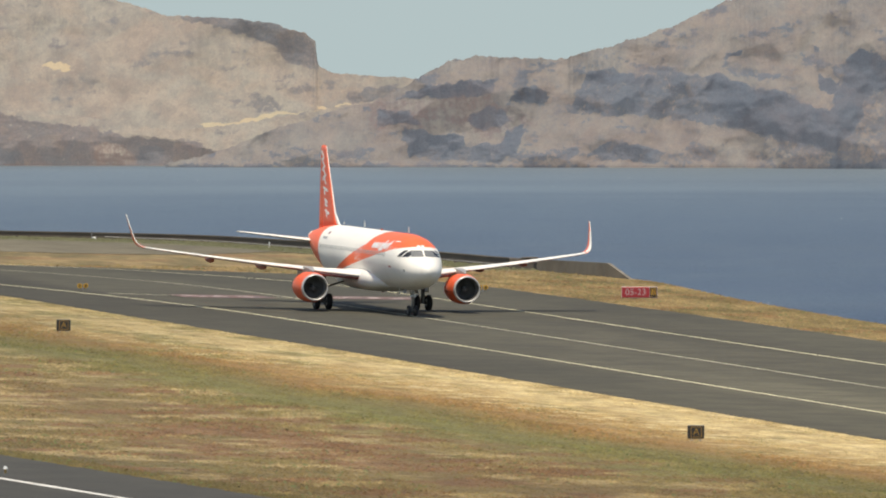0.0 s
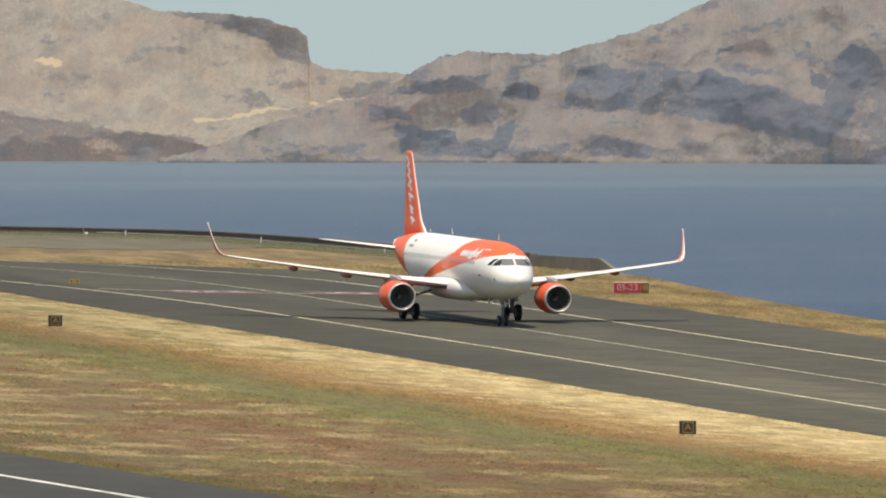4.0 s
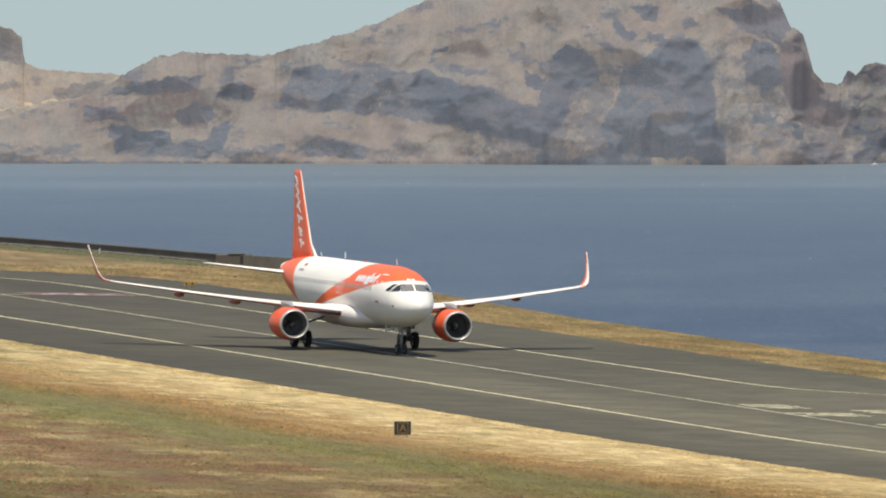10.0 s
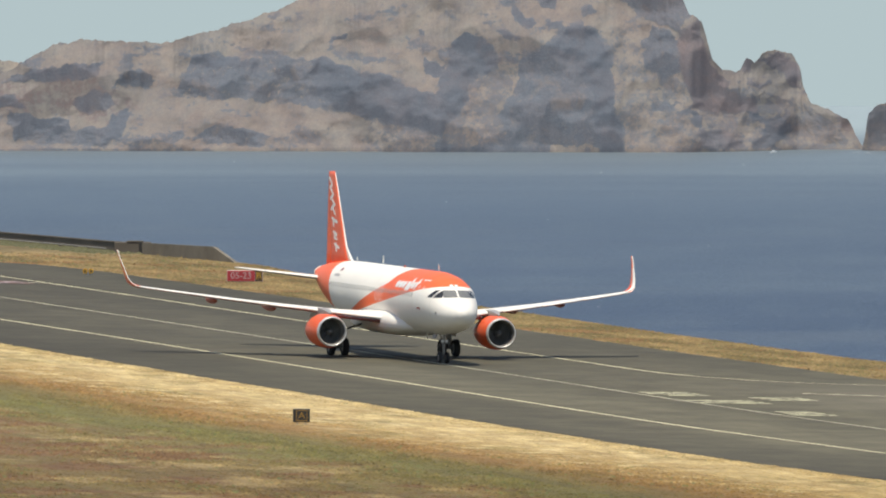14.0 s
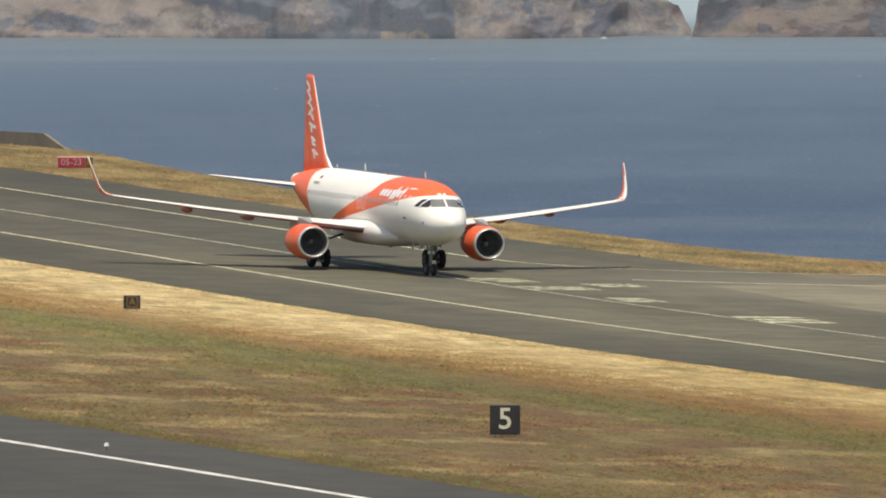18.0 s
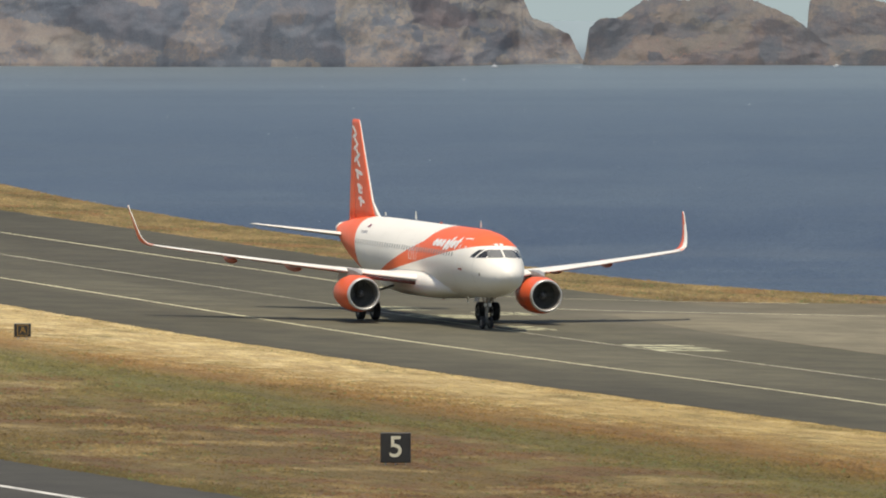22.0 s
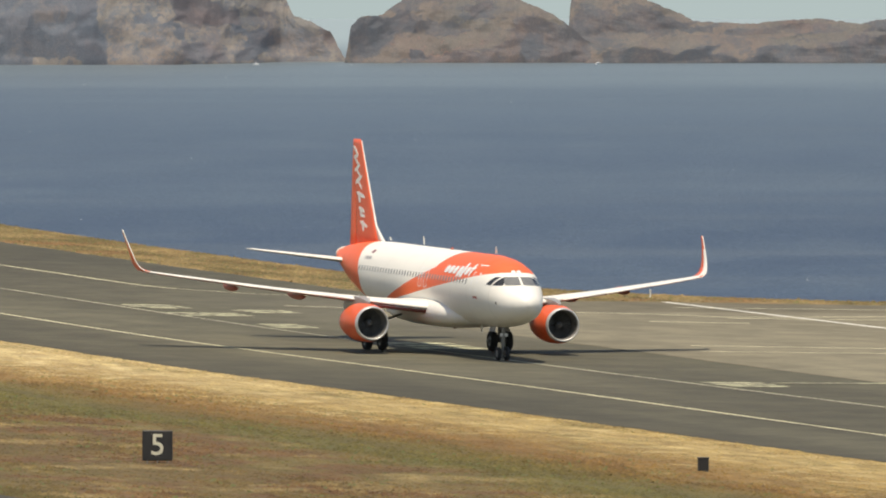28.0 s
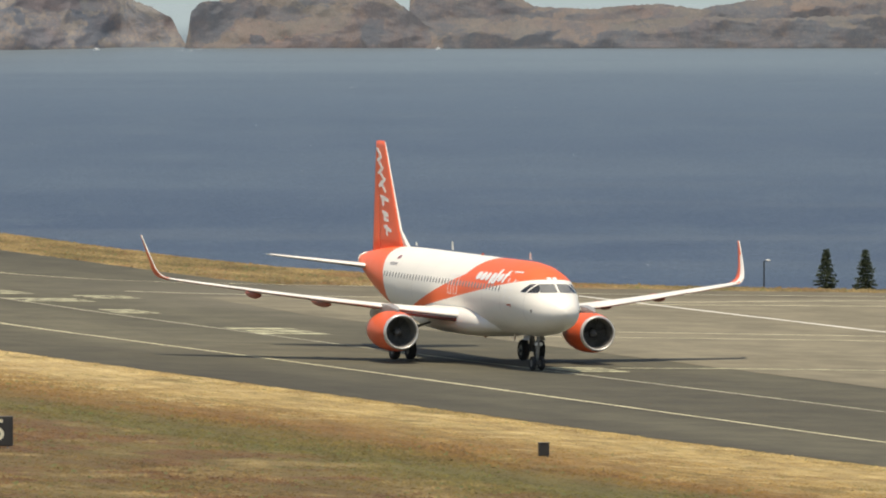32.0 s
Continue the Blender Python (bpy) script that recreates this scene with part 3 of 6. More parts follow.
def build_ground():
    rng = random.Random(4)
    fine = []
    for p, q in zip(RIM[1:], RIM[2:]):
        n = max(1, int(math.dist(p, q) / 3)) if q[0] < 30 else 1
        for k in range(n):
            t = k / n
            fine.append((p[0] + (q[0] - p[0]) * t + rng.uniform(-0.35, 0.35), p[1] + (q[1] - p[1]) * t + rng.uniform(-0.35, 0.35)))
    edge = [RIM[0]] + fine + [RIM[-1]]
    bm = bmesh.new()
    top = [bm.verts.new((u, v, 0)) for u, v in edge]
    back = [bm.verts.new((1500, -900, 0))]
    bm.faces.new((top + back)[::-1])
    rows = [top]
    for out, down in ((1.2, 0.5), (5, 4.0), (24, 20), (75, 62)):
        row = []
        for i, (u, v) in enumerate(edge):
            p, q = edge[max(i - 2, 0)], edge[min(i + 2, len(edge) - 1)]
            d = Vector((q[0] - p[0], q[1] - p[1])).normalized()
            row.append(bm.verts.new((u - d.y * out, v + d.x * out, -down)))
        rows.append(row)
    for r, s in zip(rows, rows[1:]):
        for i in range(len(r) - 1):
            bm.faces.new((r[i + 1], r[i], s[i], s[i + 1]))
    bmesh.ops.triangulate(bm, faces=[f for f in bm.faces if len(f.verts) > 4])
    bmesh.ops.recalc_face_normals(bm, faces=bm.faces)
    ob = part("ground", bm, GRASS)
    ob.matrix_world = FIELD
    tagged(ob, "dry straw-coloured grass field with greenish and brown patches", "ground", "", "structure")


def build_sea():
    bm = bmesh.new()
    rings = [[bm.verts.new((r * math.sin(k * math.tau / 160), r * math.cos(k * math.tau / 160), 0)) for k in range(160)] for r in (400, 1500, 3000, 4000, 4950)]
    mid = bm.verts.new((0, 0, 0))
    for k in range(160):
        bm.faces.new((mid, rings[0][(k + 1) % 160], rings[0][k]))
        for r, s in zip(rings, rings[1:]):
            bm.faces.new((r[k], r[(k + 1) % 160], s[(k + 1) % 160], s[k]))
    bmesh.ops.recalc_face_normals(bm, faces=bm.faces)
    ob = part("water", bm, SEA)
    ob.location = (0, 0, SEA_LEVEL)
    tagged(ob, "grey-blue choppy ocean reaching to the horizon", "sea", "", "structure")


NEAR_LINE = smooth_line([(-300, -70), (-262, -48), (-228, -28), (-205, -18), (-189, -13.6), (-165, -10.2), (-135, -8.0), (-100, -7.4), (-40, -7.1), (20, -7.2), (80, -7.2), (110, -6.0),
                         (143, -4.1), (170, -2.9), (200, -1.7), (225, -0.7), (280, 2.0), (420, 10)])
MID_LINE = smooth_line([(-244, -14), (-226, -5), (-203, 1.2), (-186, 3.2), (-160, 4.2), (-100, 4.2), (-20, 4.1), (60, 4.0), (95, 4.9), (120, 6.0), (150, 7.8), (183, 10.2), (220, 13.0), (420, 30)])
FAR_LINE = smooth_line([(-250, -16), (-243, -4), (-234, 4.5), (-222, 9.5), (-208, 13.5), (-190, 15.8), (-149, 16), (-93, 15.6), (-20, 15.5), (5, 15.6), (14, 17.5), (20, 21), (24, 28), (26, 38)])
NEAR_EDGE = [(-235, -120), (-222, -60), (-208, -38), (-190, -25), (-165, -19.2), (-120, -18.8), (-60, -18.4), (20, -18.6), (90, -18.4), (130, -17.4), (155, -15.8), (180, -14.2),
             (225, -11.6), (250, -9.2), (300, -5), (420, 4)]
FAR_EDGE = [(420, 34), (60, 30), (27, 29.5), (15, 28.4), (-20, 27.9), (-60, 28.0), (-126, 28.4), (-170, 28.2), (-195, 28.0), (-214, 26.5), (-227, 19), (-235, 9), (-243, -4), (-252, -26),
            (-262, -60), (-280, -120)]


def build_pavements():
    rng = random.Random(9)

    def ragged(pts, amount, step):
        out = []
        for p, q in zip(pts, pts[1:]):
            n = max(1, int(math.dist(p, q) / step))
            for k in range(n):
                t = k / n
                out.append((p[0] + (q[0] - p[0]) * t, p[1] + (q[1] - p[1]) * t + rng.uniform(-amount, amount)))
        return out + [pts[-1]]

    sheet("taxiway", ragged(smooth_line(NEAR_EDGE, 4), 0.22, 1.5) + ragged(smooth_line(FAR_EDGE, 4), 0.18, 1.8), ASPHALT, 0.02, 0,
          "dark grey asphalt taxiway with tyre-worn streaks", "taxiway")
    sheet("apron_edge", [(24.5, 29.6), (25.5, 40), (28.5, 60), (33.5, 140), (420, 260), (420, 34), (60, 30), (40, 29.7)], OLD_ROAD, 0.024, 0, "grey-brown weathered asphalt apron margin", "apron")
    sheet("apron", ragged([(46, 18.0), (72, 16.8), (100, 17.8), (128, 18.7), (166, 20.5), (260, 28), (420, 44)], 0.1, 4) + [(420, 250), (40, 130), (41, 60), (43, 30)], CONCRETE, 0.032, 0,
          "pale brownish concrete apron with worn lines", "apron")
    # the runway runs five degrees askew to the taxiway
    k = 0.0845
    sheet("runway", ragged([(-700, -78.2 + k * -821), (1200, -78.2 + k * 1079)], 0.25, 2.0) + [(1200, -150 + k * 1079), (-700, -150 + k * -821)], RUNWAY, 0.022, 0,
          "dark asphalt runway beside the grass", "runway")
    stripe("runway_edge_line", [(u, -84.3 + 0.0857 * (u - 151)) for u in range(-600, 1000, 8)], 0.62, WHITE_LINE, 0.03, "white painted runway edge line")
    sheet("perimeter_road", ragged(smooth_line([(-283, -200), (-284, -40), (-281, 0), (-277, 14), (-279, 22), (-290, 31)], 3), 0.3, 3) +
          smooth_line([(-297, 33), (-313, 28.5), (-321, 17), (-326, 0), (-328, -40), (-328, -200)], 3), OLD_ROAD, 0.03, 0, "faded grey-brown perimeter road along the wall", "road")
    stripe("taxiway_edge_line", NEAR_LINE, 0.27, YELLOW_LINE, 0.034, "faded yellow painted taxiway edge line")
    stripe("taxiway_edge_line", FAR_LINE, 0.25, YELLOW_LINE, 0.034, "faded yellow painted taxiway edge line")
    stripe("taxiway_centre_line", MID_LINE, 0.24, PALE_LINE, 0.034, "worn pale yellow taxiway centre line")
    stripe("taxiway_lead_line", smooth_line([(-171, -9.0), (-166, -2), (-165, 3), (-166, 9), (-167, 16)]), 0.5, PALE_LINE, 0.036, "worn pale holding position line")
    stripe("apron_line", [(u, 44.3 + (u - 26) * 0.039) for u in range(26, 300, 6)], 0.44, APRON_WHITE, 0.044, "white painted apron boundary line")
    stripe("apron_line", smooth_line([(38, 15.5), (42, 22), (46, 36), (50, 42), (46, 55), (43, 66), (42, 90)]), 0.42, APRON_LINE, 0.046, "worn pale apron line")
    stripe("apron_line", [(52, 40), (52.5, 50), (52, 61), (51, 80)], 0.45, APRON_LINE, 0.045, "worn pale apron line")
    stripe("apron_line", [(94, 24), (95, 30), (96.5, 38), (98, 45), (99, 56)], 0.45, APRON_LINE, 0.045, "worn pale apron line")
    stripe("apron_line", [(102, 22), (103, 32), (105, 45), (106, 60)], 0.36, APRON_LINE, 0.045, "worn pale apron line")
    stripe("apron_line", [(35, 42), (36, 50), (36, 62), (35, 90)], 0.35, APRON_LINE, 0.045, "worn pale apron line")
    stripe("apron_line", [(58, 33), (59, 36), (59.5, 39)], 0.5, APRON_LINE, 0.045, "short worn pale apron mark")
    stripe("apron_line", [(144, 12.5), (143.5, 19), (144.5, 28), (145.5, 36)], 0.7, YELLOW_MARK, 0.046, "worn pale yellow apron line")


def worn_bars(name, u0, u1, v0, v1, n, material, h, label, seed, most=0.8):
    """Worn surface writing that cannot be read: broken bars of paint across a patch."""
    rng = random.Random(seed)
    bm = bmesh.new()
    for i in range(n):
        u = u0 + (u1 - u0) * (i + 0.5) / n
        w = (u1 - u0) / n * 0.62
        a0 = v0 + rng.uniform(0, 0.25) * (v1 - v0)
        while a0 < v1:
            b0 = min(v1, a0 + rng.uniform(0.4 * most, most) * (v1 - v0))
            bm.faces.new([bm.verts.new(q) for q in ((u - w / 2, a0, h), (u + w / 2, a0, h), (u + w / 2, b0, h), (u - w / 2, b0, h))])
            a0 = b0 + rng.uniform(0.015, 0.06) / most * (v1 - v0)
    ob = part(name, bm, material, None, label)
    ob.matrix_world = FIELD
    tagged(ob, label, "marking", "", "structure")


def build_markings():
    sheet("surface_marking", [(-170, -4.6), (-163.5, -4.6), (-163.5, 2.6), (-170, 2.6)], RED_MARK, 0.040, 0, "worn red holding position panel on the asphalt", "marking")
    worn_bars("surface_marking", -168.6, -165, -4.2, 1.8, 2, BRIGHT_MARK, 0.046, "chalky white worn writing on red", 1, 0.22)
    sheet("surface_marking", [(-170.5, 6.5), (-164, 6.5), (-164, 14.6), (-170.5, 14.6)], RED_MARK, 0.040, 0, "worn red holding position panel on the asphalt", "marking")
    worn_bars("surface_marking", -169, -165.5, 7, 14, 2, BRIGHT_MARK, 0.046, "chalky white worn writing on red", 2, 0.22)
    for u0, u1, v0, v1, s in ((37.5, 44, 4.6, 8.0, 3), (50, 55.5, 4.0, 8.6, 4), (45, 50, 9.2, 13.2, 5), (66.5, 73, 4.6, 7.6, 6), (92, 102, 5.0, 9.4, 7), (143, 149, 8.2, 12, 8)):
        worn_bars("surface_marking", u0, u1, v0, v1, 3, YELLOW_MARK, 0.040, "pale yellow worn writing on the taxiway", s)


# ---- headlands across the water ----
def lattice(x, y, seed):
    """Smooth random field on a grid, for arrays of places."""
    xi, yi = np.floor(x).astype(int), np.floor(y).astype(int)
    xf, yf = x - xi, y - yi
    table = np.random.RandomState(seed).rand(256, 256) * math.tau

    def corner(i, j):
        g = table[(xi + i) & 255, (yi + j) & 255]
        return np.cos(g) * (xf - i) + np.sin(g) * (yf - j)

    sx, sy = xf ** 3 * (xf * (xf * 6 - 15) + 10), yf ** 3 * (yf * (yf * 6 - 15) + 10)
    top = corner(0, 0) * (1 - sx) + corner(1, 0) * sx
    low = corner(0, 1) * (1 - sx) + corner(1, 1) * sx
    return (top * (1 - sy) + low * sy) * 1.5


def rugged(x, y, seed, octaves=4, gain=0.5):
    out, k = 0.0, 1.0
    for o in range(octaves):
        out = out + k * lattice(x * 2.03 ** o + 17.3 * o, y * 2.03 ** o + 5.1 * o, seed + o)
        k *= gain
    return out


def zone(x, h, outline, soft):
    """1 inside the outline, fading to 0 over soft units across it."""
    inside = np.zeros(x.shape, bool)
    gap = np.full(x.shape, 1e9)
    for (ax, ay), (bx, by) in zip(outline, outline[1:] + outline[:1]):
        cross = ((ay > h) != (by > h)) & (x < (bx - ax) * (h - ay) / ((by - ay) or 1e-9) + ax)
        inside ^= cross
        t = np.clip(((x - ax) * (bx - ax) + (h - ay) * (by - ay)) / ((bx - ax) ** 2 + (by - ay) ** 2), 0, 1)
        gap = np.minimum(gap, np.hypot(x - ax - t * (bx - ax), h - ay - t * (by - ay)))
    signed = np.where(inside, gap, -gap)
    return np.clip(signed / soft + 0.5, 0, 1)


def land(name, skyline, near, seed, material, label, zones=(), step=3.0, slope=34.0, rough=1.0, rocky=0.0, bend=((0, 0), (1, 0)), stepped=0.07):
    """A rocky headland laid out from the camera. skyline: across and above the waterline in lens units, each a 26000th
    of the distance; near: metres to its shore;
    zones: (outline, steepness in degrees, rock, red) of its cliffs and screes, rock also darkening faces that lie in
    shade."""
    pts = np.array(skyline, float)
    xs = np.arange(pts[0, 0], pts[-1, 0], step)
    top = np.maximum(np.interp(xs, pts[:, 0], pts[:, 1]) + (rugged(xs * 0.03, xs * 0 + 0.37, seed, 4, 0.6) * 3.0 + rugged(xs * 0.11, xs * 0 + 0.71, seed + 7, 3, 0.6) * 2.2) * rough, 1.0)
    rows = 150
    f = np.linspace(0, 1, rows) ** 0.9

    def ground_kind(x, h):
        wx = x + rugged(x * 0.03, h * 0.03, seed + 40, 5, 0.6) * 7
        wh = h + rugged(x * 0.03, h * 0.03, seed + 50, 5, 0.6) * 6
        steep = slope + 12 * rugged(x * 0.006, h * 0.016, seed + 3, 3)
        rock = np.clip(rocky + 0.55 * rugged(x * 0.012, h * 0.026, seed + 9, 5, 0.68), 0, 0.66)
        red = np.clip(0.7 * rugged(x * 0.006, h * 0.016, seed + 13, 4) - 0.15, 0, 1)
        for outline, angle, r0, r1 in zones:
            w = zone(wx, wh, list(outline), 3.5)
            steep, rock, red = steep * (1 - w) + angle * w, rock * (1 - w) + r0 * w, red * (1 - w) + r1 * w
        return np.clip(steep, 14, 54), rock, red

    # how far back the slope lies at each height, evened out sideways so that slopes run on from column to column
    unit = near / LENS_UNIT
    even = np.linspace(0, top.max() + 2, 130)
    ex, eh = np.meshgrid(xs, even, indexing="ij")
    run = np.cumsum((even[1] - even[0]) * unit / np.tan(np.radians(ground_kind(ex, eh)[0])), axis=1)
    k = max(3, int(60 / step))
    kern = np.hanning(2 * k + 1)
    kern /= kern.sum()
    far_run = np.apply_along_axis(lambda q: np.convolve(q, kern, "valid"), 0, np.pad(run, ((k, k), (0, 0)), "edge"))
    run = far_run * (1 - stepped) + run * stepped
    x, h = np.meshgrid(xs, f, indexing="ij")
    h = h * top[:, None]
    _, rock, red = ground_kind(x, h)
    back = np.stack([np.interp(h[i], even, run[i]) for i in range(len(xs))])
    shore = near + np.interp(xs, *zip(*bend))[:, None] + rugged(xs * 0.02, xs * 0 + 0.5, seed + 5, 3)[:, None] * 2 * np.exp(-h / 9)
    gully = np.abs(rugged((x - h * 0.7) * 0.011, h * 0.006, seed + 31, 3))
    relief = (6 * rugged(x * 0.005, h * 0.009, seed + 1, 3) + 2.0 * gully + 0.6 * rugged(x * 0.022, h * 0.030, seed + 2, 4)
              + 0.25 * rugged(x * 0.065, h * 0.075, seed + 4, 3) * (0.3 + rock))
    # broken rock: sharp ribs and clefts in the cliffs, fainter on the soil
    wx = x + rugged(x * 0.02, h * 0.02, seed + 61, 3) * 14
    ribs = np.abs(rugged(wx * 0.021, h * 0.013, seed + 62, 3)) * 2.6 + np.abs(rugged(wx * 0.055, h * 0.040, seed + 63, 3)) * 1.5 + rugged(wx * 0.12, h * 0.12, seed + 64, 3) * 0.55
    solid = np.clip((rock - 0.8) / 0.18, 0, 1)
    relief = relief - ribs * (0.14 + np.clip(rock, 0, 1) * (1 - 0.75 * solid)) * 0.42
    d = shore + back
    d = d + relief * rough * np.clip(h / 12, 0.15, 1)
    # no overhangs
    lean = np.cumsum(np.diff(h, axis=1, prepend=0), axis=1) * unit / math.tan(math.radians(69))
    d = np.maximum.accumulate(d - lean, axis=1) + lean
    d = np.apply_along_axis(lambda q: np.convolve(q, (0.1, 0.22, 0.36, 0.22, 0.1), "valid"), 0, np.pad(d, ((2, 2), (0, 0)), "edge"))
    z = EYE + d * (-SHORE_DROP + h / LENS_UNIT)
    z[:, 0] = SEA_LEVEL - 2
    d = np.concatenate([d, d[:, -1:] + 10, d[:, -1:] + 60], axis=1)
    z = np.concatenate([z, z[:, -1:] - 5, np.full((len(xs), 1), SEA_LEVEL - 2)], axis=1)
    xx = np.concatenate([x, x[:, -2:]], axis=1)
    n = rows + 2
    verts = np.stack([xx / LENS_UNIT * d, d, z], -1).reshape(-1, 3)
    k = (np.arange(len(xs) - 1)[:, None] * n + np.arange(n - 1)[None, :]).ravel()
    me = bpy.data.meshes.new(name)
    me.from_pydata(verts.tolist(), [], np.stack([k, k + n, k + n + 1, k + 1], -1).tolist())
    for key, val in (("rock", rock), ("red", red)):
        full = np.concatenate([val, val[:, -2:]], axis=1).ravel().astype(np.float32)
        me.attributes.new(key, "FLOAT", "POINT").data.foreach_set("value", full)
    me.materials.append(material)
    me.shade_smooth()
    return tagged(new(name, me), label, "headland", "", "structure")


def build_lands():
    crags = []
    crags.append((((-1166, 268), (-1120, 269), (-1015, 261), (-974, 251), (-927, 236), (-913, 227), (-907, 174), (-933, 177), (-968, 189), (-977, 209), (-1003, 221), (-1050, 236), (-1108, 250)), 60, 0.85, 0.05))
    crags.append((((-858, 131), (-817, 139), (-799, 144), (-759, 141), (-761, 131), (-817, 113), (-852, 110)), 52, 0.8, 0.1))
    crags.append((((-1035, 131), (-991, 128), (-965, 105), (-994, 93), (-1032, 107)), 46, 0.6, 0.1))
    crags.append((((-991, 139), (-939, 145), (-875, 154), (-881, 137), (-939, 131)), 46, 0.55, 0))
    crags.append((((-1364, 163), (-1306, 157), (-1277, 134), (-1312, 128), (-1358, 148)), 40, 0.4, 0))
    crags.append((((-1481, 291), (-1376, 262), (-1236, 256), (-1248, 233), (-1364, 233), (-1481, 262)), 34, 0.3, 0))
    crags.append((((-1201, 209), (-1120, 206), (-1131, 195), (-1189, 198)), 46, 0.5, 0))
    crags.append((((-1085, 177), (-1026, 192), (-1021, 183), (-1073, 169)), 46, 0.5, 0))
    crags.append((((-1393, 177), (-1364, 187), (-1347, 180), (-1355, 169), (-1382, 169)), 18, -1.2, 0))
    crags.append((((-1120, 72), (-991, 95), (-852, 113), (-852, 107), (-991, 87), (-1108, 64)), 16, -0.9, 0))
    crags.append((((-968, 96), (-898, 122), (-863, 157), (-840, 160), (-863, 128), (-922, 96)), 20, -0.3, 0))
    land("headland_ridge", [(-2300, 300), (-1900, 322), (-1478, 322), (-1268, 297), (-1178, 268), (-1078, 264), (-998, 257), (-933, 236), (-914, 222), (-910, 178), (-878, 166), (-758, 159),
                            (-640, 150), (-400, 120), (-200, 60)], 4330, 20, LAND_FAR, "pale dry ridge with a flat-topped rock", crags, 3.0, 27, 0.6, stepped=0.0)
    crags = []
    crags.append((((-2354, 105), (-1481, 96), (-1446, 93), (-1393, 81), (-1329, 72), (-1283, 64), (-1224, 55), (-1178, 49), (-1102, 32), (-1050, 17), (-957, 23), (-957, -6), (-2354, -6)), 58, 0.8, 0.35))
    crags.append((((-1306, 40), (-1254, 43), (-1236, 3), (-1306, 3)), 50, 0.6, 0.9))
    crags.append((((-1481, 35), (-1434, 23), (-1428, 3), (-1481, 3)), 58, 0.95, 0))
    crags.append((((-1224, 40), (-1178, 29), (-1189, 3), (-1230, 3)), 58, 0.95, 0))
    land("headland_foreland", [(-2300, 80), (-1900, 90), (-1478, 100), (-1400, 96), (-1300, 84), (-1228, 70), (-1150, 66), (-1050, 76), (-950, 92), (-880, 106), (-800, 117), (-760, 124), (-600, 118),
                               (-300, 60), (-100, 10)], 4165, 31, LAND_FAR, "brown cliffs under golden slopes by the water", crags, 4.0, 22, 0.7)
    crags = []
    # outlines of dark rock; cliff faces in shade are drawn by colour too
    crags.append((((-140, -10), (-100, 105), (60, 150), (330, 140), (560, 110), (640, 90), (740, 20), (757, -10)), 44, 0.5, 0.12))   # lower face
    crags.append((((-468, 97), (-433, 167), (-408, 172), (-323, 159), (-311, 159), (-306, 178), (-293, 179), (-268, 167), (-228, 162), (-198, 167), (-168, 157), (-133, 137), (-98, 138), (-63, 122), (-23, 104), (11, 94), (11, 27), (-98, 52), (-173, 69), (-233, 82), (-343, 89)), 56, 0.72, 0))   # cliff band under the slope, its shade given as dark slate colour
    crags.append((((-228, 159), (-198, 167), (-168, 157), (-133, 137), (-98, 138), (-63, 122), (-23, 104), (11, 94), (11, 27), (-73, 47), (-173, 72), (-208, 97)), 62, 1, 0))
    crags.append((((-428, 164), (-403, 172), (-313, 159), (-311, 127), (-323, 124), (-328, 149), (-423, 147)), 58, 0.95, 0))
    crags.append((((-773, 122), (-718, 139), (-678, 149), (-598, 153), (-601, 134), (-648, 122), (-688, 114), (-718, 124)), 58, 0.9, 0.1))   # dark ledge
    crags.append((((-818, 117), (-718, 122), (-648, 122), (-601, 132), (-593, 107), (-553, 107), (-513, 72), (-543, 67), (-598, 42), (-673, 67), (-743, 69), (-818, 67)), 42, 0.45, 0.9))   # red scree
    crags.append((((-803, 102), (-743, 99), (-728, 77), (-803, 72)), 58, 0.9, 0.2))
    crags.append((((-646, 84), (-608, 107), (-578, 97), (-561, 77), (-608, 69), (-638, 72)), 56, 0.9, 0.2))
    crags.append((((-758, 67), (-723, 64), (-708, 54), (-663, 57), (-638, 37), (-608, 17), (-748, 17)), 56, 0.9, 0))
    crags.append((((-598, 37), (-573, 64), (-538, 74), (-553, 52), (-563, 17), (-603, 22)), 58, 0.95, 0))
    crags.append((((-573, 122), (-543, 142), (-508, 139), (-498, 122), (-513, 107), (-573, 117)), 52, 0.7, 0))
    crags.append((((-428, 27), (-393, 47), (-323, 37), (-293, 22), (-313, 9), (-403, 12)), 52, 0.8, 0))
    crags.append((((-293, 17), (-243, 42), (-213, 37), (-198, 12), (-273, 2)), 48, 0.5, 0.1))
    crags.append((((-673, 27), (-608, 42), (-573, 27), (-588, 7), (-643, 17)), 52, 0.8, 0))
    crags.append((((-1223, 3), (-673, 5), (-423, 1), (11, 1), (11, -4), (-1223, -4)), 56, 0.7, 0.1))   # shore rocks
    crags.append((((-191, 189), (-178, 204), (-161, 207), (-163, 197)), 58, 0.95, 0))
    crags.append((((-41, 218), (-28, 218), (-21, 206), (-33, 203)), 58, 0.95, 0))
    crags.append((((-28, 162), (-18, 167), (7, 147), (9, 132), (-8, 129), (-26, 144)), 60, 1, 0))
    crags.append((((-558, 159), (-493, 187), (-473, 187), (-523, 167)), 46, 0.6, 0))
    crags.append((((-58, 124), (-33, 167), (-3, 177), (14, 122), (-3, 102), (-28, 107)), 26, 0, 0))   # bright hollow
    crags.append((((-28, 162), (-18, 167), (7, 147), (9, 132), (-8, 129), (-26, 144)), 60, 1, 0))
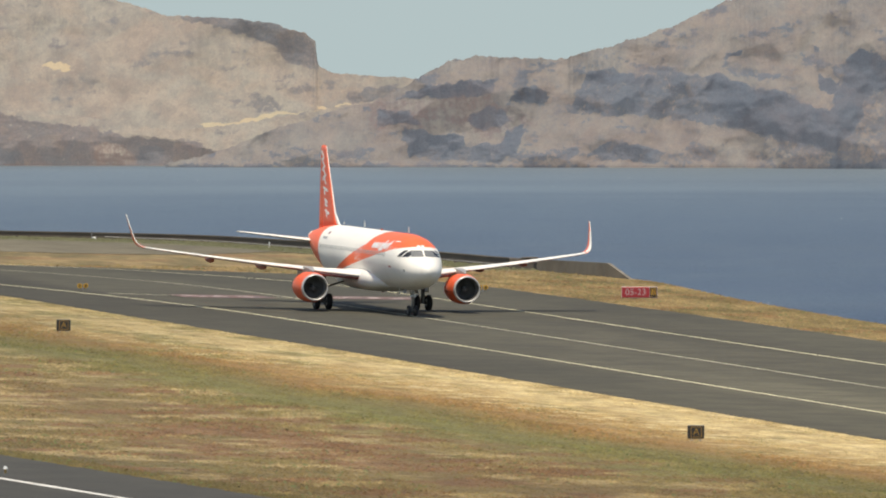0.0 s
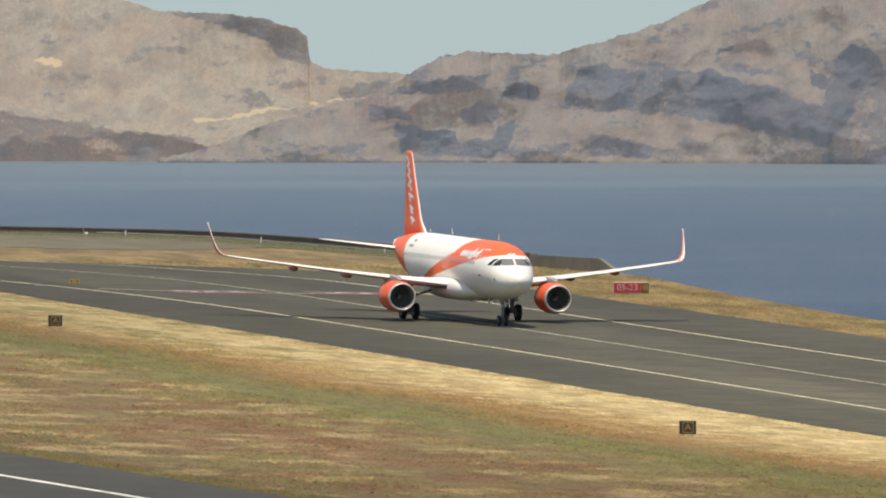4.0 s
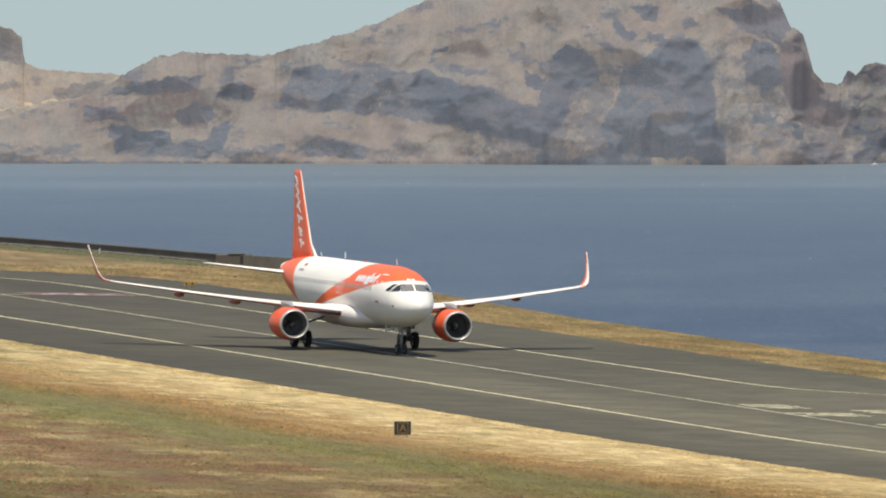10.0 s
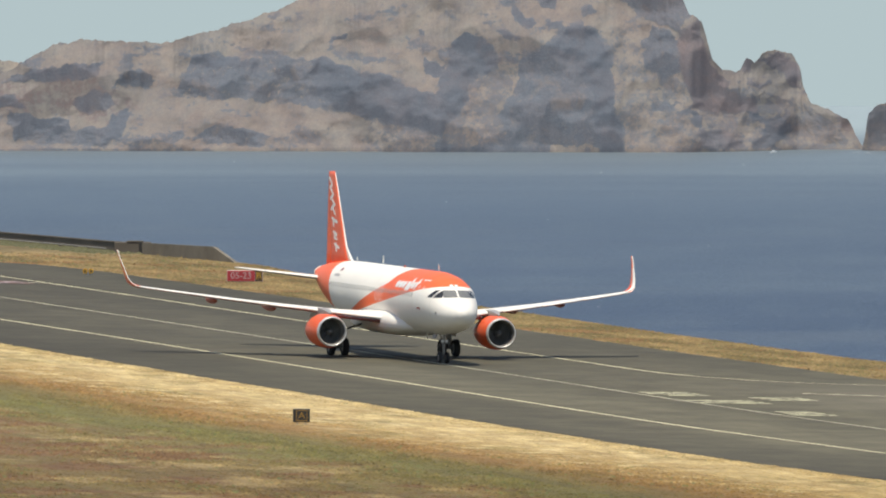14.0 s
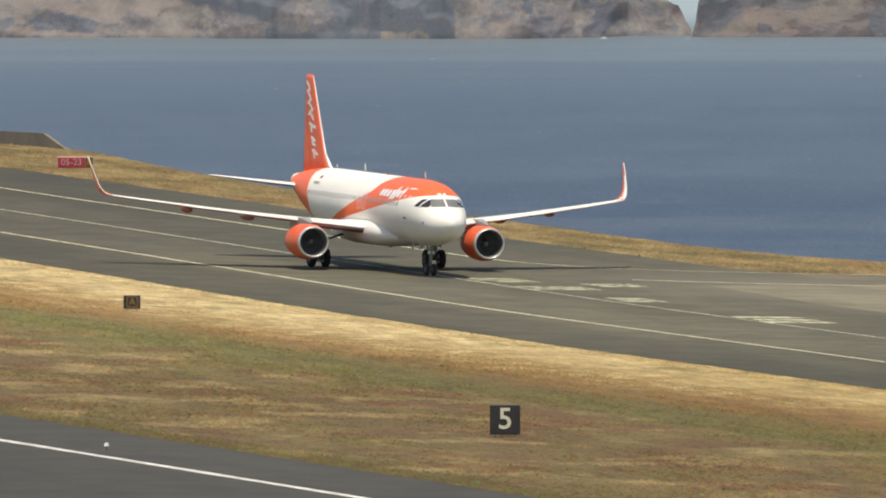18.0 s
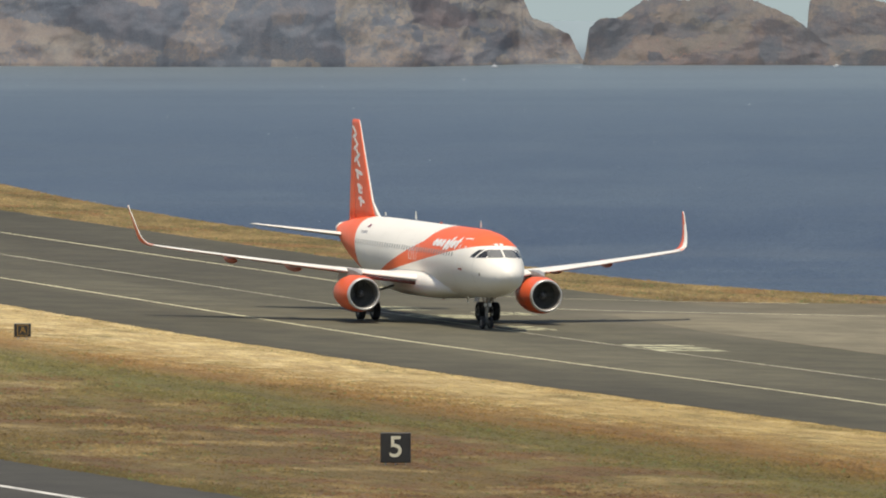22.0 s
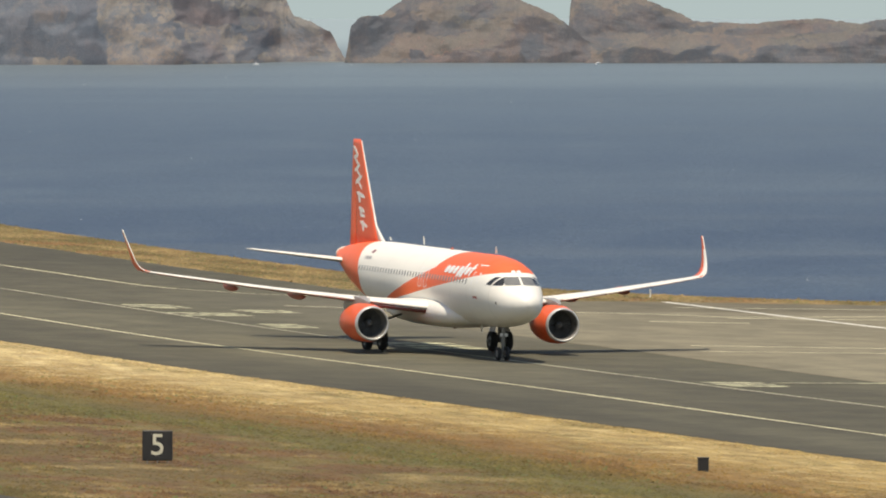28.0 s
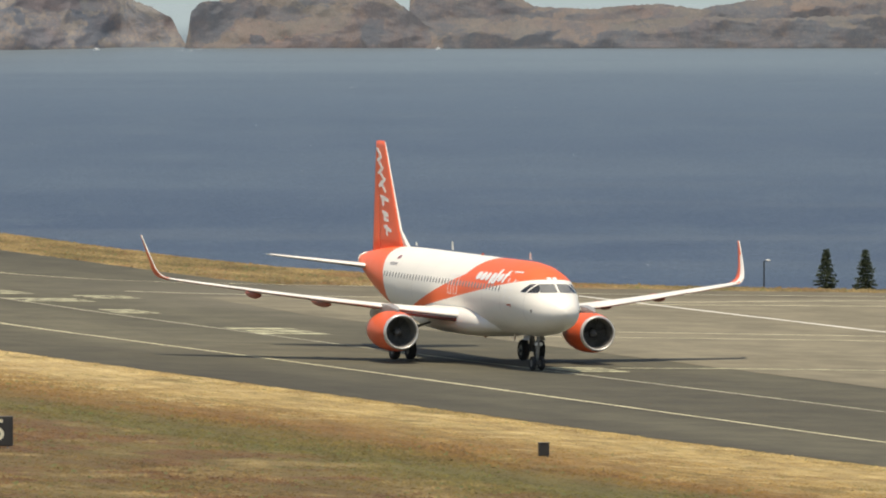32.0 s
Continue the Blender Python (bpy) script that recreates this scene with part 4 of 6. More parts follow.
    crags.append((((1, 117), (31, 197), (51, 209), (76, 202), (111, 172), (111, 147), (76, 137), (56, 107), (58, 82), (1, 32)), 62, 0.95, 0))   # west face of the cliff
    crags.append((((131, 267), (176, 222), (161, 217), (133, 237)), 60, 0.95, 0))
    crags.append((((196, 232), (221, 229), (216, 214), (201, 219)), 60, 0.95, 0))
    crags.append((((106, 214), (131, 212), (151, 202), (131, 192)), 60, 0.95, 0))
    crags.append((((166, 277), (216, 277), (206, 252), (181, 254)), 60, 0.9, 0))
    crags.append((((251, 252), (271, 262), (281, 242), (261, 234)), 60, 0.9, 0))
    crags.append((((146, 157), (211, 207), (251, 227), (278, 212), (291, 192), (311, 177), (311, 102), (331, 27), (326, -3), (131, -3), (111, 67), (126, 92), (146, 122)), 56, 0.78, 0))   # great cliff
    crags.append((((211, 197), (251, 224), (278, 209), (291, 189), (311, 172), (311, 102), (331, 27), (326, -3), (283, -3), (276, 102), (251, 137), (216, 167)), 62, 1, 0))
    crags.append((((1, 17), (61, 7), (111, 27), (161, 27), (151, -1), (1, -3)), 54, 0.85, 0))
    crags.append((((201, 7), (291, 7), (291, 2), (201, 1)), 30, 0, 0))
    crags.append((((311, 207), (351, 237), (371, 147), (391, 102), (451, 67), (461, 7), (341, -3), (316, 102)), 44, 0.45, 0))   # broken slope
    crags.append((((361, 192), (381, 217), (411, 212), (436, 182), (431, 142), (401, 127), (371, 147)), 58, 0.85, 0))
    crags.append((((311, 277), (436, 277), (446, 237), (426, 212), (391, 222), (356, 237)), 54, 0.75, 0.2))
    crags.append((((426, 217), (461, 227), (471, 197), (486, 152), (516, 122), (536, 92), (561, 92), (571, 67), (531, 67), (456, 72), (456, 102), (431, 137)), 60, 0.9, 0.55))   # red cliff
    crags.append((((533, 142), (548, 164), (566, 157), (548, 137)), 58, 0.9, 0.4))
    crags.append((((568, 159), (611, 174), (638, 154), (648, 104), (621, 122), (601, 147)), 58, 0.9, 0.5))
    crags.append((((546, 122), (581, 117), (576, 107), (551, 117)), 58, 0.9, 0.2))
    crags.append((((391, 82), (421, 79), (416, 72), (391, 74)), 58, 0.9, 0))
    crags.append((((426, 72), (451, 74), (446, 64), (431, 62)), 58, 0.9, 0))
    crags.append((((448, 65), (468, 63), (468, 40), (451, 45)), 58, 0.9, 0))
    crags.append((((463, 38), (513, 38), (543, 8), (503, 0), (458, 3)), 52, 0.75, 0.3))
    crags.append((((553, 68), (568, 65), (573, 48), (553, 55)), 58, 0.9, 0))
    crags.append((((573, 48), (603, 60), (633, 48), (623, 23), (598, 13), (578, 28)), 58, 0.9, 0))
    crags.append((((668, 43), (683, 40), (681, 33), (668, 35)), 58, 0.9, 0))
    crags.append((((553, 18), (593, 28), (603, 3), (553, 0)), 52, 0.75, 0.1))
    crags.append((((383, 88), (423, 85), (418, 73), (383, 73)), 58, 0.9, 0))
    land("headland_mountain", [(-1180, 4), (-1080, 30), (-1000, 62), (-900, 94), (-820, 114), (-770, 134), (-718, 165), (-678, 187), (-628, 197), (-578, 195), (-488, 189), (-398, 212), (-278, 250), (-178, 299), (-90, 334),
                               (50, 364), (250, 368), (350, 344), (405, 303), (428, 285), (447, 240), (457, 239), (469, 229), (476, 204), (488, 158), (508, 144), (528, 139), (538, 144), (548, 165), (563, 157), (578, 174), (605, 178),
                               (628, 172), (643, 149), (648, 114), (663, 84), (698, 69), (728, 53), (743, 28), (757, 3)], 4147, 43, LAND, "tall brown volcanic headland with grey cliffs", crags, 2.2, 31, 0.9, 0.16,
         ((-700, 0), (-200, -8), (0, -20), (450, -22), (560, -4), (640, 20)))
    crags = []
    crags.append((((758, 8), (763, 73), (788, 79), (833, 83), (863, 95), (883, 73), (883, 53), (853, 53), (828, 33), (803, 10)), 60, 0.95, 0))   # west buttress
    crags.append((((833, 33), (878, 48), (953, 43), (1018, 68), (1013, 43), (963, 28), (913, 10), (863, 8)), 34, 0.3, 1))   # rust slope
    crags.append((((868, 28), (893, 20), (893, 3), (863, 3)), 58, 0.95, 0.1))
    crags.append((((903, 15), (963, 23), (1053, 13), (1187, 28), (1187, 0), (903, 0)), 56, 0.85, 0.2))
    crags.append((((961, 98), (1013, 108), (1018, 88), (978, 80)), 56, 0.9, 0.2))
    crags.append((((1053, 73), (1083, 83), (1128, 68), (1187, 53), (1187, 0), (1018, 0), (1013, 28), (1048, 43)), 54, 0.75, 0.15))
    crags.append((((1073, 58), (1103, 53), (1103, 8), (1058, 8)), 60, 1, 0))
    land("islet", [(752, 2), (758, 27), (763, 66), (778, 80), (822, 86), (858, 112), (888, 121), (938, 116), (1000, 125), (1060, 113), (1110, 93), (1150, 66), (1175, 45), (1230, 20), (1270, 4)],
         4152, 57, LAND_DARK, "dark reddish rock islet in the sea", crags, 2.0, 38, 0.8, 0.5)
    crags = []
    crags.append((((1142, 53), (1177, 98), (1237, 83), (1297, 93), (1357, 73), (1372, 68), (1337, 58), (1237, 53), (1167, 48)), 56, 0.8, 0.1))
    crags.append((((1357, 63), (1407, 65), (1407, 50), (1362, 53)), 56, 0.8, 0.1))
    crags.append((((1427, 48), (1507, 63), (1567, 75), (1577, 70), (1507, 53), (1447, 40)), 46, 0.6, 0.1))
    crags.append((((1672, 63), (1727, 63), (1762, 53), (1837, 65), (1902, 75), (1987, 75), (1987, 48), (1737, 43), (1677, 48)), 52, 0.75, 0.05))
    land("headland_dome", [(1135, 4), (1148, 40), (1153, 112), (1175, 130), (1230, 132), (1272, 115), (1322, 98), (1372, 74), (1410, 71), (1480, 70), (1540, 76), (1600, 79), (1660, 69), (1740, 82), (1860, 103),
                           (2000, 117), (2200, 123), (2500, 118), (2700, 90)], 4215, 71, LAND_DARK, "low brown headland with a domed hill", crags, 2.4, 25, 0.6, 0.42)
    crags = []
    crags.append((((1212, 23), (1287, 28), (1322, 23), (1337, 13), (1427, 35), (1397, 18), (1467, 5), (1527, 33), (1587, 28), (1672, 53), (1707, 48), (1971, 48), (2087, 53), (2887, 53), (2887, -5), (1212, -5)), 56, 0.78, 0.05))
    crags.append((((1337, 10), (1417, 33), (1387, 3), (1337, 0)), 60, 1, 0))
    crags.append((((1637, 38), (1682, 53), (1687, 28), (1647, 3)), 60, 0.95, 0))
    crags.append((((1467, 3), (1497, 28), (1527, 30), (1497, 5)), 60, 0.95, 0))
    crags.append((((1887, 48), (1947, 43), (1937, 33), (1897, 38)), 24, 0, 0))
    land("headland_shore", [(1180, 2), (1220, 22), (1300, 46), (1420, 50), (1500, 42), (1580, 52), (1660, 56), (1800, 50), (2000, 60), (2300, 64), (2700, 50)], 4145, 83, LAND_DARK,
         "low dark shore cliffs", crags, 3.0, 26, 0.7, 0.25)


build_ground()
build_sea()
build_pavements()
build_markings()
build_lands()

# ---- the airliner: x ahead, y to its left, z up, from the ground under its nose wheel ----
NOSE = 5.07       # from the nose's tip to the nose wheel
#            aft   top   bottom half-width
HULL_SHAPE = [(0.0, 3.30, 3.16, 0.06), (0.12, 3.55, 2.91, 0.36), (0.45, 3.84, 2.60, 0.74), (1.0, 4.08, 2.34, 1.02), (1.6, 4.38, 2.16, 1.26), (2.2, 4.76, 2.04, 1.46), (2.9, 5.18, 1.94, 1.65),
              (3.8, 5.55, 1.85, 1.82), (5.0, 5.76, 1.78, 1.93), (6.5, 5.86, 1.76, 1.975), (10, 5.86, 1.76, 1.975), (16, 5.86, 1.76, 1.975), (22, 5.86, 1.76, 1.975), (25, 5.86, 1.80, 1.97),
              (27, 5.86, 2.00, 1.95), (29, 5.83, 2.40, 1.86), (31, 5.75, 2.90, 1.65), (33, 5.60, 3.42, 1.32), (35, 5.40, 3.98, 0.93), (36.5, 5.18, 4.40, 0.58), (37.3, 5.00, 4.62, 0.32), (37.57, 4.88, 4.74, 0.10)]


def hull(aft):
    """Middle height, half-height and half-width of the fuselage there."""
    top = bottom = half = 0.0
    for i, (p, q) in enumerate(zip(HULL_SHAPE, HULL_SHAPE[1:])):
        if aft <= q[0]:
            k = max(0.0, (aft - p[0]) / (q[0] - p[0]))
            top, bottom, half = (p[j] + (q[j] - p[j]) * k for j in (1, 2, 3))
            break
    return (top + bottom) / 2, (top - bottom) / 2, half


def skin_side(aft, z, side, proud=0.008):
    zc, hh, hw = hull(aft)
    s = max(-1.0, min(1.0, (z - zc) / hh))
    return Vector((NOSE - aft, side * (hw * math.sqrt(max(0.0, 1 - s * s)) + proud), z + proud * s))


def skin_front(y, z, proud=0.02):
    lo, hi = 0.0, 6.0
    for _ in range(40):
        mid = (lo + hi) / 2
        zc, hh, hw = hull(mid)
        inside = (y / hw) ** 2 + ((z - zc) / hh) ** 2 < 1
        lo, hi = (lo, mid) if inside else (mid, hi)
    return Vector((NOSE - hi + proud, y, z + proud * 0.5))


def patch(corners, place, n=4, thick=0.012):
    """A thin panel on the skin between four corners (in the skin's own two coordinates)."""
    bm = bmesh.new()
    grid = []
    for i in range(n + 1):
        row = []
        for j in range(n + 1):
            s, t = i / n, j / n
            p = [(corners[0][k] * (1 - s) + corners[1][k] * s) * (1 - t) + (corners[3][k] * (1 - s) + corners[2][k] * s) * t for k in (0, 1)]
            row.append(bm.verts.new(place(*p)))
        grid.append(row)
    for i in range(n):
        for j in range(n):
            bm.faces.new((grid[i][j], grid[i + 1][j], grid[i + 1][j + 1], grid[i][j + 1]))
    return bm


def wing_ring(aft, y, z, chord, thick, cant=0.0, n=9, toe=0.0):
    """An aerofoil section; cant: how far the section's thickness leans inboard (0 level wing, 1 upright fin)."""
    ring = []
    c, s = math.cos(cant), math.sin(cant)
    side = 1 if y >= 0 else -1
    for k in range(2 * n):
        up = k < n
        t = k / n if up else (2 * n - k) / n
        xx = t ** 1.5 if t < 1 else 1.0
        yt = thick * 5 * (0.2969 * math.sqrt(xx) - 0.126 * xx - 0.3516 * xx ** 2 + 0.2843 * xx ** 3 - 0.1015 * xx ** 4)
        h = yt * chord * (1.1 if up else -0.8)
        ring.append((NOSE - (aft + xx * chord), y - side * (h * s + toe * xx * chord), z + h * c))
    return ring


def build_wheel(radius, width, parent, where):
    wheel = new("wheel")
    wheel.parent = parent
    wheel.location = where
    bm = bmesh.new()
    prof = [(0.52, -0.42), (0.78, -0.5), (0.93, -0.44), (1.0, -0.25), (1.0, 0.25), (0.93, 0.44), (0.78, 0.5), (0.52, 0.42)]
    rings = []
    for k in range(20):
        a0 = k * math.tau / 20
        rings.append([(math.cos(a0) * r * radius, w * width, math.sin(a0) * r * radius) for r, w in prof])
    loft_into(bm, rings + [rings[0]], caps=False)
    bmesh.ops.remove_doubles(bm, verts=bm.verts, dist=1e-4)
    bmesh.ops.recalc_face_normals(bm, faces=bm.faces)
    part("tyre", bm, TYRE, wheel, "black rubber tyre", True)
    bm = bmesh.new()
    tube_into(bm, (0, -0.40 * width, 0), (0, 0.40 * width, 0), 0.54 * radius, n=16)
    tube_into(bm, (0, -0.5 * width, 0), (0, 0.5 * width, 0), 0.2 * radius, n=10)
    for k in range(6):
        a0 = k * math.tau / 6
        tube_into(bm, (math.cos(a0) * 0.36 * radius, -0.44 * width, math.sin(a0) * 0.36 * radius), (math.cos(a0) * 0.36 * radius, 0.44 * width, math.sin(a0) * 0.36 * radius), 0.06 * radius, n=6)
    part("rim", bm, DARK_METAL, wheel, "grey metal rim")
    return wheel


def build_airliner():
    plane = new("airliner")
    tagged(plane, "white airliner with orange nose sweep, tail and engines taxiing", "aircraft")
    # fuselage
    bm = bmesh.new()
    stations = []
    for (p, q) in zip(HULL_SHAPE, HULL_SHAPE[1:]):
        for k in range(3):
            stations.append(p[0] + (q[0] - p[0]) * k / 3)
    stations.append(37.57)
    rings = []
    for s in stations:
        zc, hh, hw = hull(s)
        rings.append([(NOSE - s, hw * math.sin(t), zc + hh * math.cos(t)) for t in (k * math.tau / 48 for k in range(48))])
    loft_into(bm, rings)
    bmesh.ops.recalc_face_normals(bm, faces=bm.faces)
    part("fuselage", bm, LIVERY, plane, "white fuselage with an orange sweep and orange tail", True)
    # belly fairing round the wing roots
    bm = bmesh.new()
    rings = []
    for aft, half, top, bottom in ((9.0, 1.2, 2.5, 1.86), (9.8, 1.6, 2.8, 1.7), (10.6, 1.95, 3.0, 1.58), (11.6, 2.22, 3.15, 1.48), (12.8, 2.36, 3.25, 1.42), (14.5, 2.38, 3.25, 1.40), (18, 2.3, 3.2, 1.40), (20.5, 2.1, 3.0, 1.5), (22.5, 1.7, 2.6, 1.68), (23.6, 1.2, 2.2, 1.8)):
        zc, hh = (top + bottom) / 2, (top - bottom) / 2
        ring = []
        for k in range(28):
            t = k * math.tau / 28
            c0, s0 = math.cos(t), math.sin(t)
            ring.append((NOSE - aft, half * math.copysign(abs(s0) ** 0.7, s0), zc + hh * math.copysign(abs(c0) ** 0.8, c0)))
        rings.append(ring)
    loft_into(bm, rings)
    bmesh.ops.recalc_face_normals(bm, faces=bm.faces)
    part("belly_fairing", bm, WHITE_SKIN, plane, "white belly fairing dull with grime", True)

    for side in (-1, 1):
        # wing
        bm = bmesh.new()
        rings = [wing_ring(aft, side * y, z, c, t) for y, z, aft, c, t in ((0.9, 2.42, 11.4, 7.6, 0.125), (1.9, 2.52, 12.2, 6.7, 0.12), (4.2, 2.74, 13.45, 5.35, 0.10), (6.4, 2.98, 14.65, 4.15, 0.09),
                                                                          (10, 3.36, 16.5, 3.1, 0.085), (13.5, 3.78, 18.35, 2.3, 0.085), (16.4, 4.14, 19.85, 1.72, 0.085), (16.75, 4.19, 20.05, 1.66, 0.09))]
        loft_into(bm, rings)
        bmesh.ops.recalc_face_normals(bm, faces=bm.faces)
        for f in bm.faces:
            f.normal_update()
            f.material_index = 1 if f.normal.z < -0.12 else 0
        part("wing", bm, (WHITE_SKIN, GREY_SKIN), plane, "white swept wing, grey underneath", True)
        # leading-edge slats, white; shade and reflected orange painted red underneath
        for y0, y1, z0, z1, a0, a1, c0, c1 in ((2.25, 5.0, 2.36, 2.62, 12.52, 14.0, 0.85, 0.72), (6.6, 9.7, 3.0, 3.33, 14.75, 16.35, 0.55, 0.48), (9.8, 13.0, 3.34, 3.72, 16.40, 18.08, 0.47, 0.40),
                                               (13.1, 16.4, 3.73, 4.14, 18.13, 19.85, 0.40, 0.32)):
            bm = bmesh.new()
            loft_into(bm, [wing_ring(a0 - 0.05, side * y0, z0 - 0.01, c0, 0.32 if y0 < 3 else 0.30, n=7), wing_ring(a1 - 0.05, side * y1, z1 - 0.01, c1, 0.28, n=7)])
            bmesh.ops.recalc_face_normals(bm, faces=bm.faces)
            for f in bm.faces:
                f.normal_update()
                f.material_index = 1 if f.normal.z < (0.78 if y0 < 3 else 0.35) else 0
            part("slat", bm, (WHITE_SKIN, ROOT_RED if y0 < 3 else FAIRING_RED), plane, "white slat with dark red shade painted underneath" if y0 < 3 else "white slat with dull red reflection painted underneath", True)
        # winglet: blends up from the tip
        bm = bmesh.new()
        tips = [(16.75, 4.19, 20.05, 1.66, 0.10, 0.08), (17.02, 4.27, 20.25, 1.58, 0.10, 0.35), (17.25, 4.47, 20.5, 1.35, 0.10, 0.75), (17.39, 4.77, 20.85, 1.05, 0.10, 1.15), (17.47, 5.16, 21.2, 0.82, 0.095, 1.34),
                (17.58, 5.78, 21.85, 0.56, 0.09, 1.40), (17.67, 6.36, 22.45, 0.36, 0.085, 1.41), (17.69, 6.55, 22.65, 0.28, 0.08, 1.41)]
        loft_into(bm, [wing_ring(aft, side * y, z, c, t, cant, toe=0.05 * min(1.0, cant)) for y, z, aft, c, t, cant in tips])
        bmesh.ops.recalc_face_normals(bm, faces=bm.faces)
        bm.faces.index_update()
        for f in bm.faces:
            f.normal_update()
            k = f.index % 18
            along = ((k + 0.5) if k < 9 else (17.5 - k)) / 9
            f.material_index = 1 if f.normal.y * side < -0.2 and along < 0.6 and f.calc_center_median().z < 6.0 else 0
        let = part("winglet", bm, (ORANGE_SKIN, WHITE_SKIN), plane, "upswept winglet, orange outside and white inside", True)
        bm = bmesh.new()
        loft_into(bm, [wing_ring(aft - 0.03, side * y, z, min(c, 0.20), 0.24, cant, 5) for y, z, aft, c, t, cant in tips])
        bmesh.ops.recalc_face_normals(bm, faces=bm.faces)
        part("front_edge", bm, WHITE_SKIN, let, "white front edge", True)
        # flap track fairings under the wing
        for y, z, a0, ln in ((8.25, 3.05, 16.9, 3.9), (11.9, 3.46, 18.4, 3.2)):
            bm = bmesh.new()
            rings = []
            for k, w in enumerate((0.05, 0.7, 1.0, 0.95, 0.7, 0.05)):
                rings.append([(NOSE - (a0 + ln * k / 5), side * y + 0.19 * w * math.sin(t), z + 0.06 * k / 5 - 0.10 + 0.24 * w * math.cos(t)) for t in (j * math.tau / 12 for j in range(12))])
            loft_into(bm, rings)
            bmesh.ops.recalc_face_normals(bm, faces=bm.faces)
            part("flap_fairing", bm, FAIRING_RED, plane, "dull orange flap track fairing", True)
        # tailplane
        bm = bmesh.new()
        loft_into(bm, [wing_ring(aft, side * y, z, c, t) for y, z, aft, c, t in ((0.5, 4.47, 32.0, 4.1, 0.085), (1.2, 4.55, 32.45, 3.75, 0.085), (6.0, 5.05, 35.0, 1.55, 0.08), (6.22, 5.07, 35.25, 1.25, 0.06))])
        bmesh.ops.recalc_face_normals(bm, faces=bm.faces)
        for f in bm.faces:
            f.normal_update()
            f.material_index = 1 if f.normal.z < -0.05 else 0
        part("tailplane", bm, (WHITE_SKIN, GREY_SKIN), plane, "white tailplane, grey underneath", True)
        # engine
        ey, ez = side * 5.75, 1.655
        bm = bmesh.new()

        def turned(prof, n=40):
            return [[(NOSE - aft, ey + 0.95 * r * math.sin(t), ez + 0.95 * r * math.cos(t) * (1.0 if math.cos(t) > 0 else 0.97)) for t in (k * math.tau / n for k in range(n))] for aft, r in prof]

        loft_into(bm, turned([(11.95, 1.069), (12.25, 1.13), (12.7, 1.19), (13.4, 1.205), (14.2, 1.16), (15.0, 1.04), (15.5, 0.93), (15.5, 0.86), (14.6, 0.90)]), caps=False)
        bmesh.ops.recalc_face_normals(bm, faces=bm.faces)
        nac = part("engine_nacelle", bm, ORANGE_SKIN, plane, "orange engine nacelle", True)
        bm = bmesh.new()
        loft_into(bm, turned([(11.95, 1.072), (11.84, 1.05), (11.77, 1.015), (11.745, 0.98), (11.76, 0.95), (11.80, 0.925)]), caps=False)
        bmesh.ops.recalc_face_normals(bm, faces=bm.faces)
        part("inlet_lip", bm, BARE_METAL, nac, "polished metal inlet lip", True)
        bm = bmesh.new()
        loft_into(bm, turned([(11.80, 0.926), (11.90, 0.895), (12.05, 0.875), (12.3, 0.86), (12.75, 0.865), (12.95, 0.87)]), caps=False)
        part("inlet_duct", bm, DUCT_METAL, nac, "dark inlet duct", True)
        bm = bmesh.new()
        bmesh.ops.create_circle(bm, cap_ends=True, segments=32, radius=0.828, matrix=Matrix.Translation((NOSE - 12.93, ey, ez)) @ Euler((0, math.pi / 2, 0)).to_matrix().to_4x4())
        part("fan_disc", bm, DARK_METAL, nac, "dark disc behind the fan blades")
        bm = bmesh.new()
        rows = []
        for r, tw in ((0.23, 0.10), (0.52, 0.085), (0.815, 0.07)):
            rows.append([bm.verts.new((0.06 - 0.12 * (s0 > 0) - dx, r * math.sin(s0 * tw), r * math.cos(s0 * tw))) for s0, dx in ((-1, 0), (1, 0), (1, 0.015), (-1, 0.015))])
        for p, q in zip(rows, rows[1:]):
            for i in range(4):
                bm.faces.new((p[i], p[(i + 1) % 4], q[(i + 1) % 4], q[i]))
        bmesh.ops.recalc_face_normals(bm, faces=bm.faces)
        blade = part("fan_blade", bm, DARK_METAL, nac)
        for k in range(24):
            m = Matrix.Translation((NOSE - 12.78, ey, ez)) @ Matrix.Rotation(k * math.tau / 24, 4, "X")
            if k == 0:
                blade.matrix_basis = m
            else:
                shared("fan_blade", blade.data, nac, m)
        bm = bmesh.new()
        loft_into(bm, turned([(12.28, 0.02), (12.36, 0.09), (12.5, 0.18), (12.72, 0.25)], 20))
        bmesh.ops.recalc_face_normals(bm, faces=bm.faces)
        part("spinner", bm, POST_GREY, nac, "grey fan spinner", True)
        bm = bmesh.new()
        loft_into(bm, turned([(14.6, 0.80), (15.6, 0.66), (16.4, 0.50), (16.4, 0.42), (15.9, 0.4)], 24), caps=False)
        loft_into(bm, turned([(15.8, 0.36), (16.6, 0.26), (17.2, 0.04)], 20))
        part("exhaust", bm, STRUT_METAL, nac, "grey metal exhaust", True)
        # pylon
        bm = bmesh.new()
        loft_into(bm, [[(NOSE - aft, ey + dy, z) for dy, z in ((-w, lo), (-w, hi), (w, hi), (w, lo))] for aft, w, lo, hi in ((12.5, 0.06, 2.6, 2.86), (13.2, 0.24, 2.6, 3.04), (14.6, 0.30, 2.4, 3.14), (16.5, 0.24, 2.15, 2.80),
                                                                                                                          (17.6, 0.05, 2.4, 2.62))])
        bmesh.ops.recalc_face_normals(bm, faces=bm.faces)
        part("pylon", bm, PYLON_GREY, plane, "grey metal engine pylon")
        # main landing gear
        bm = bmesh.new()
        my = side * 3.795
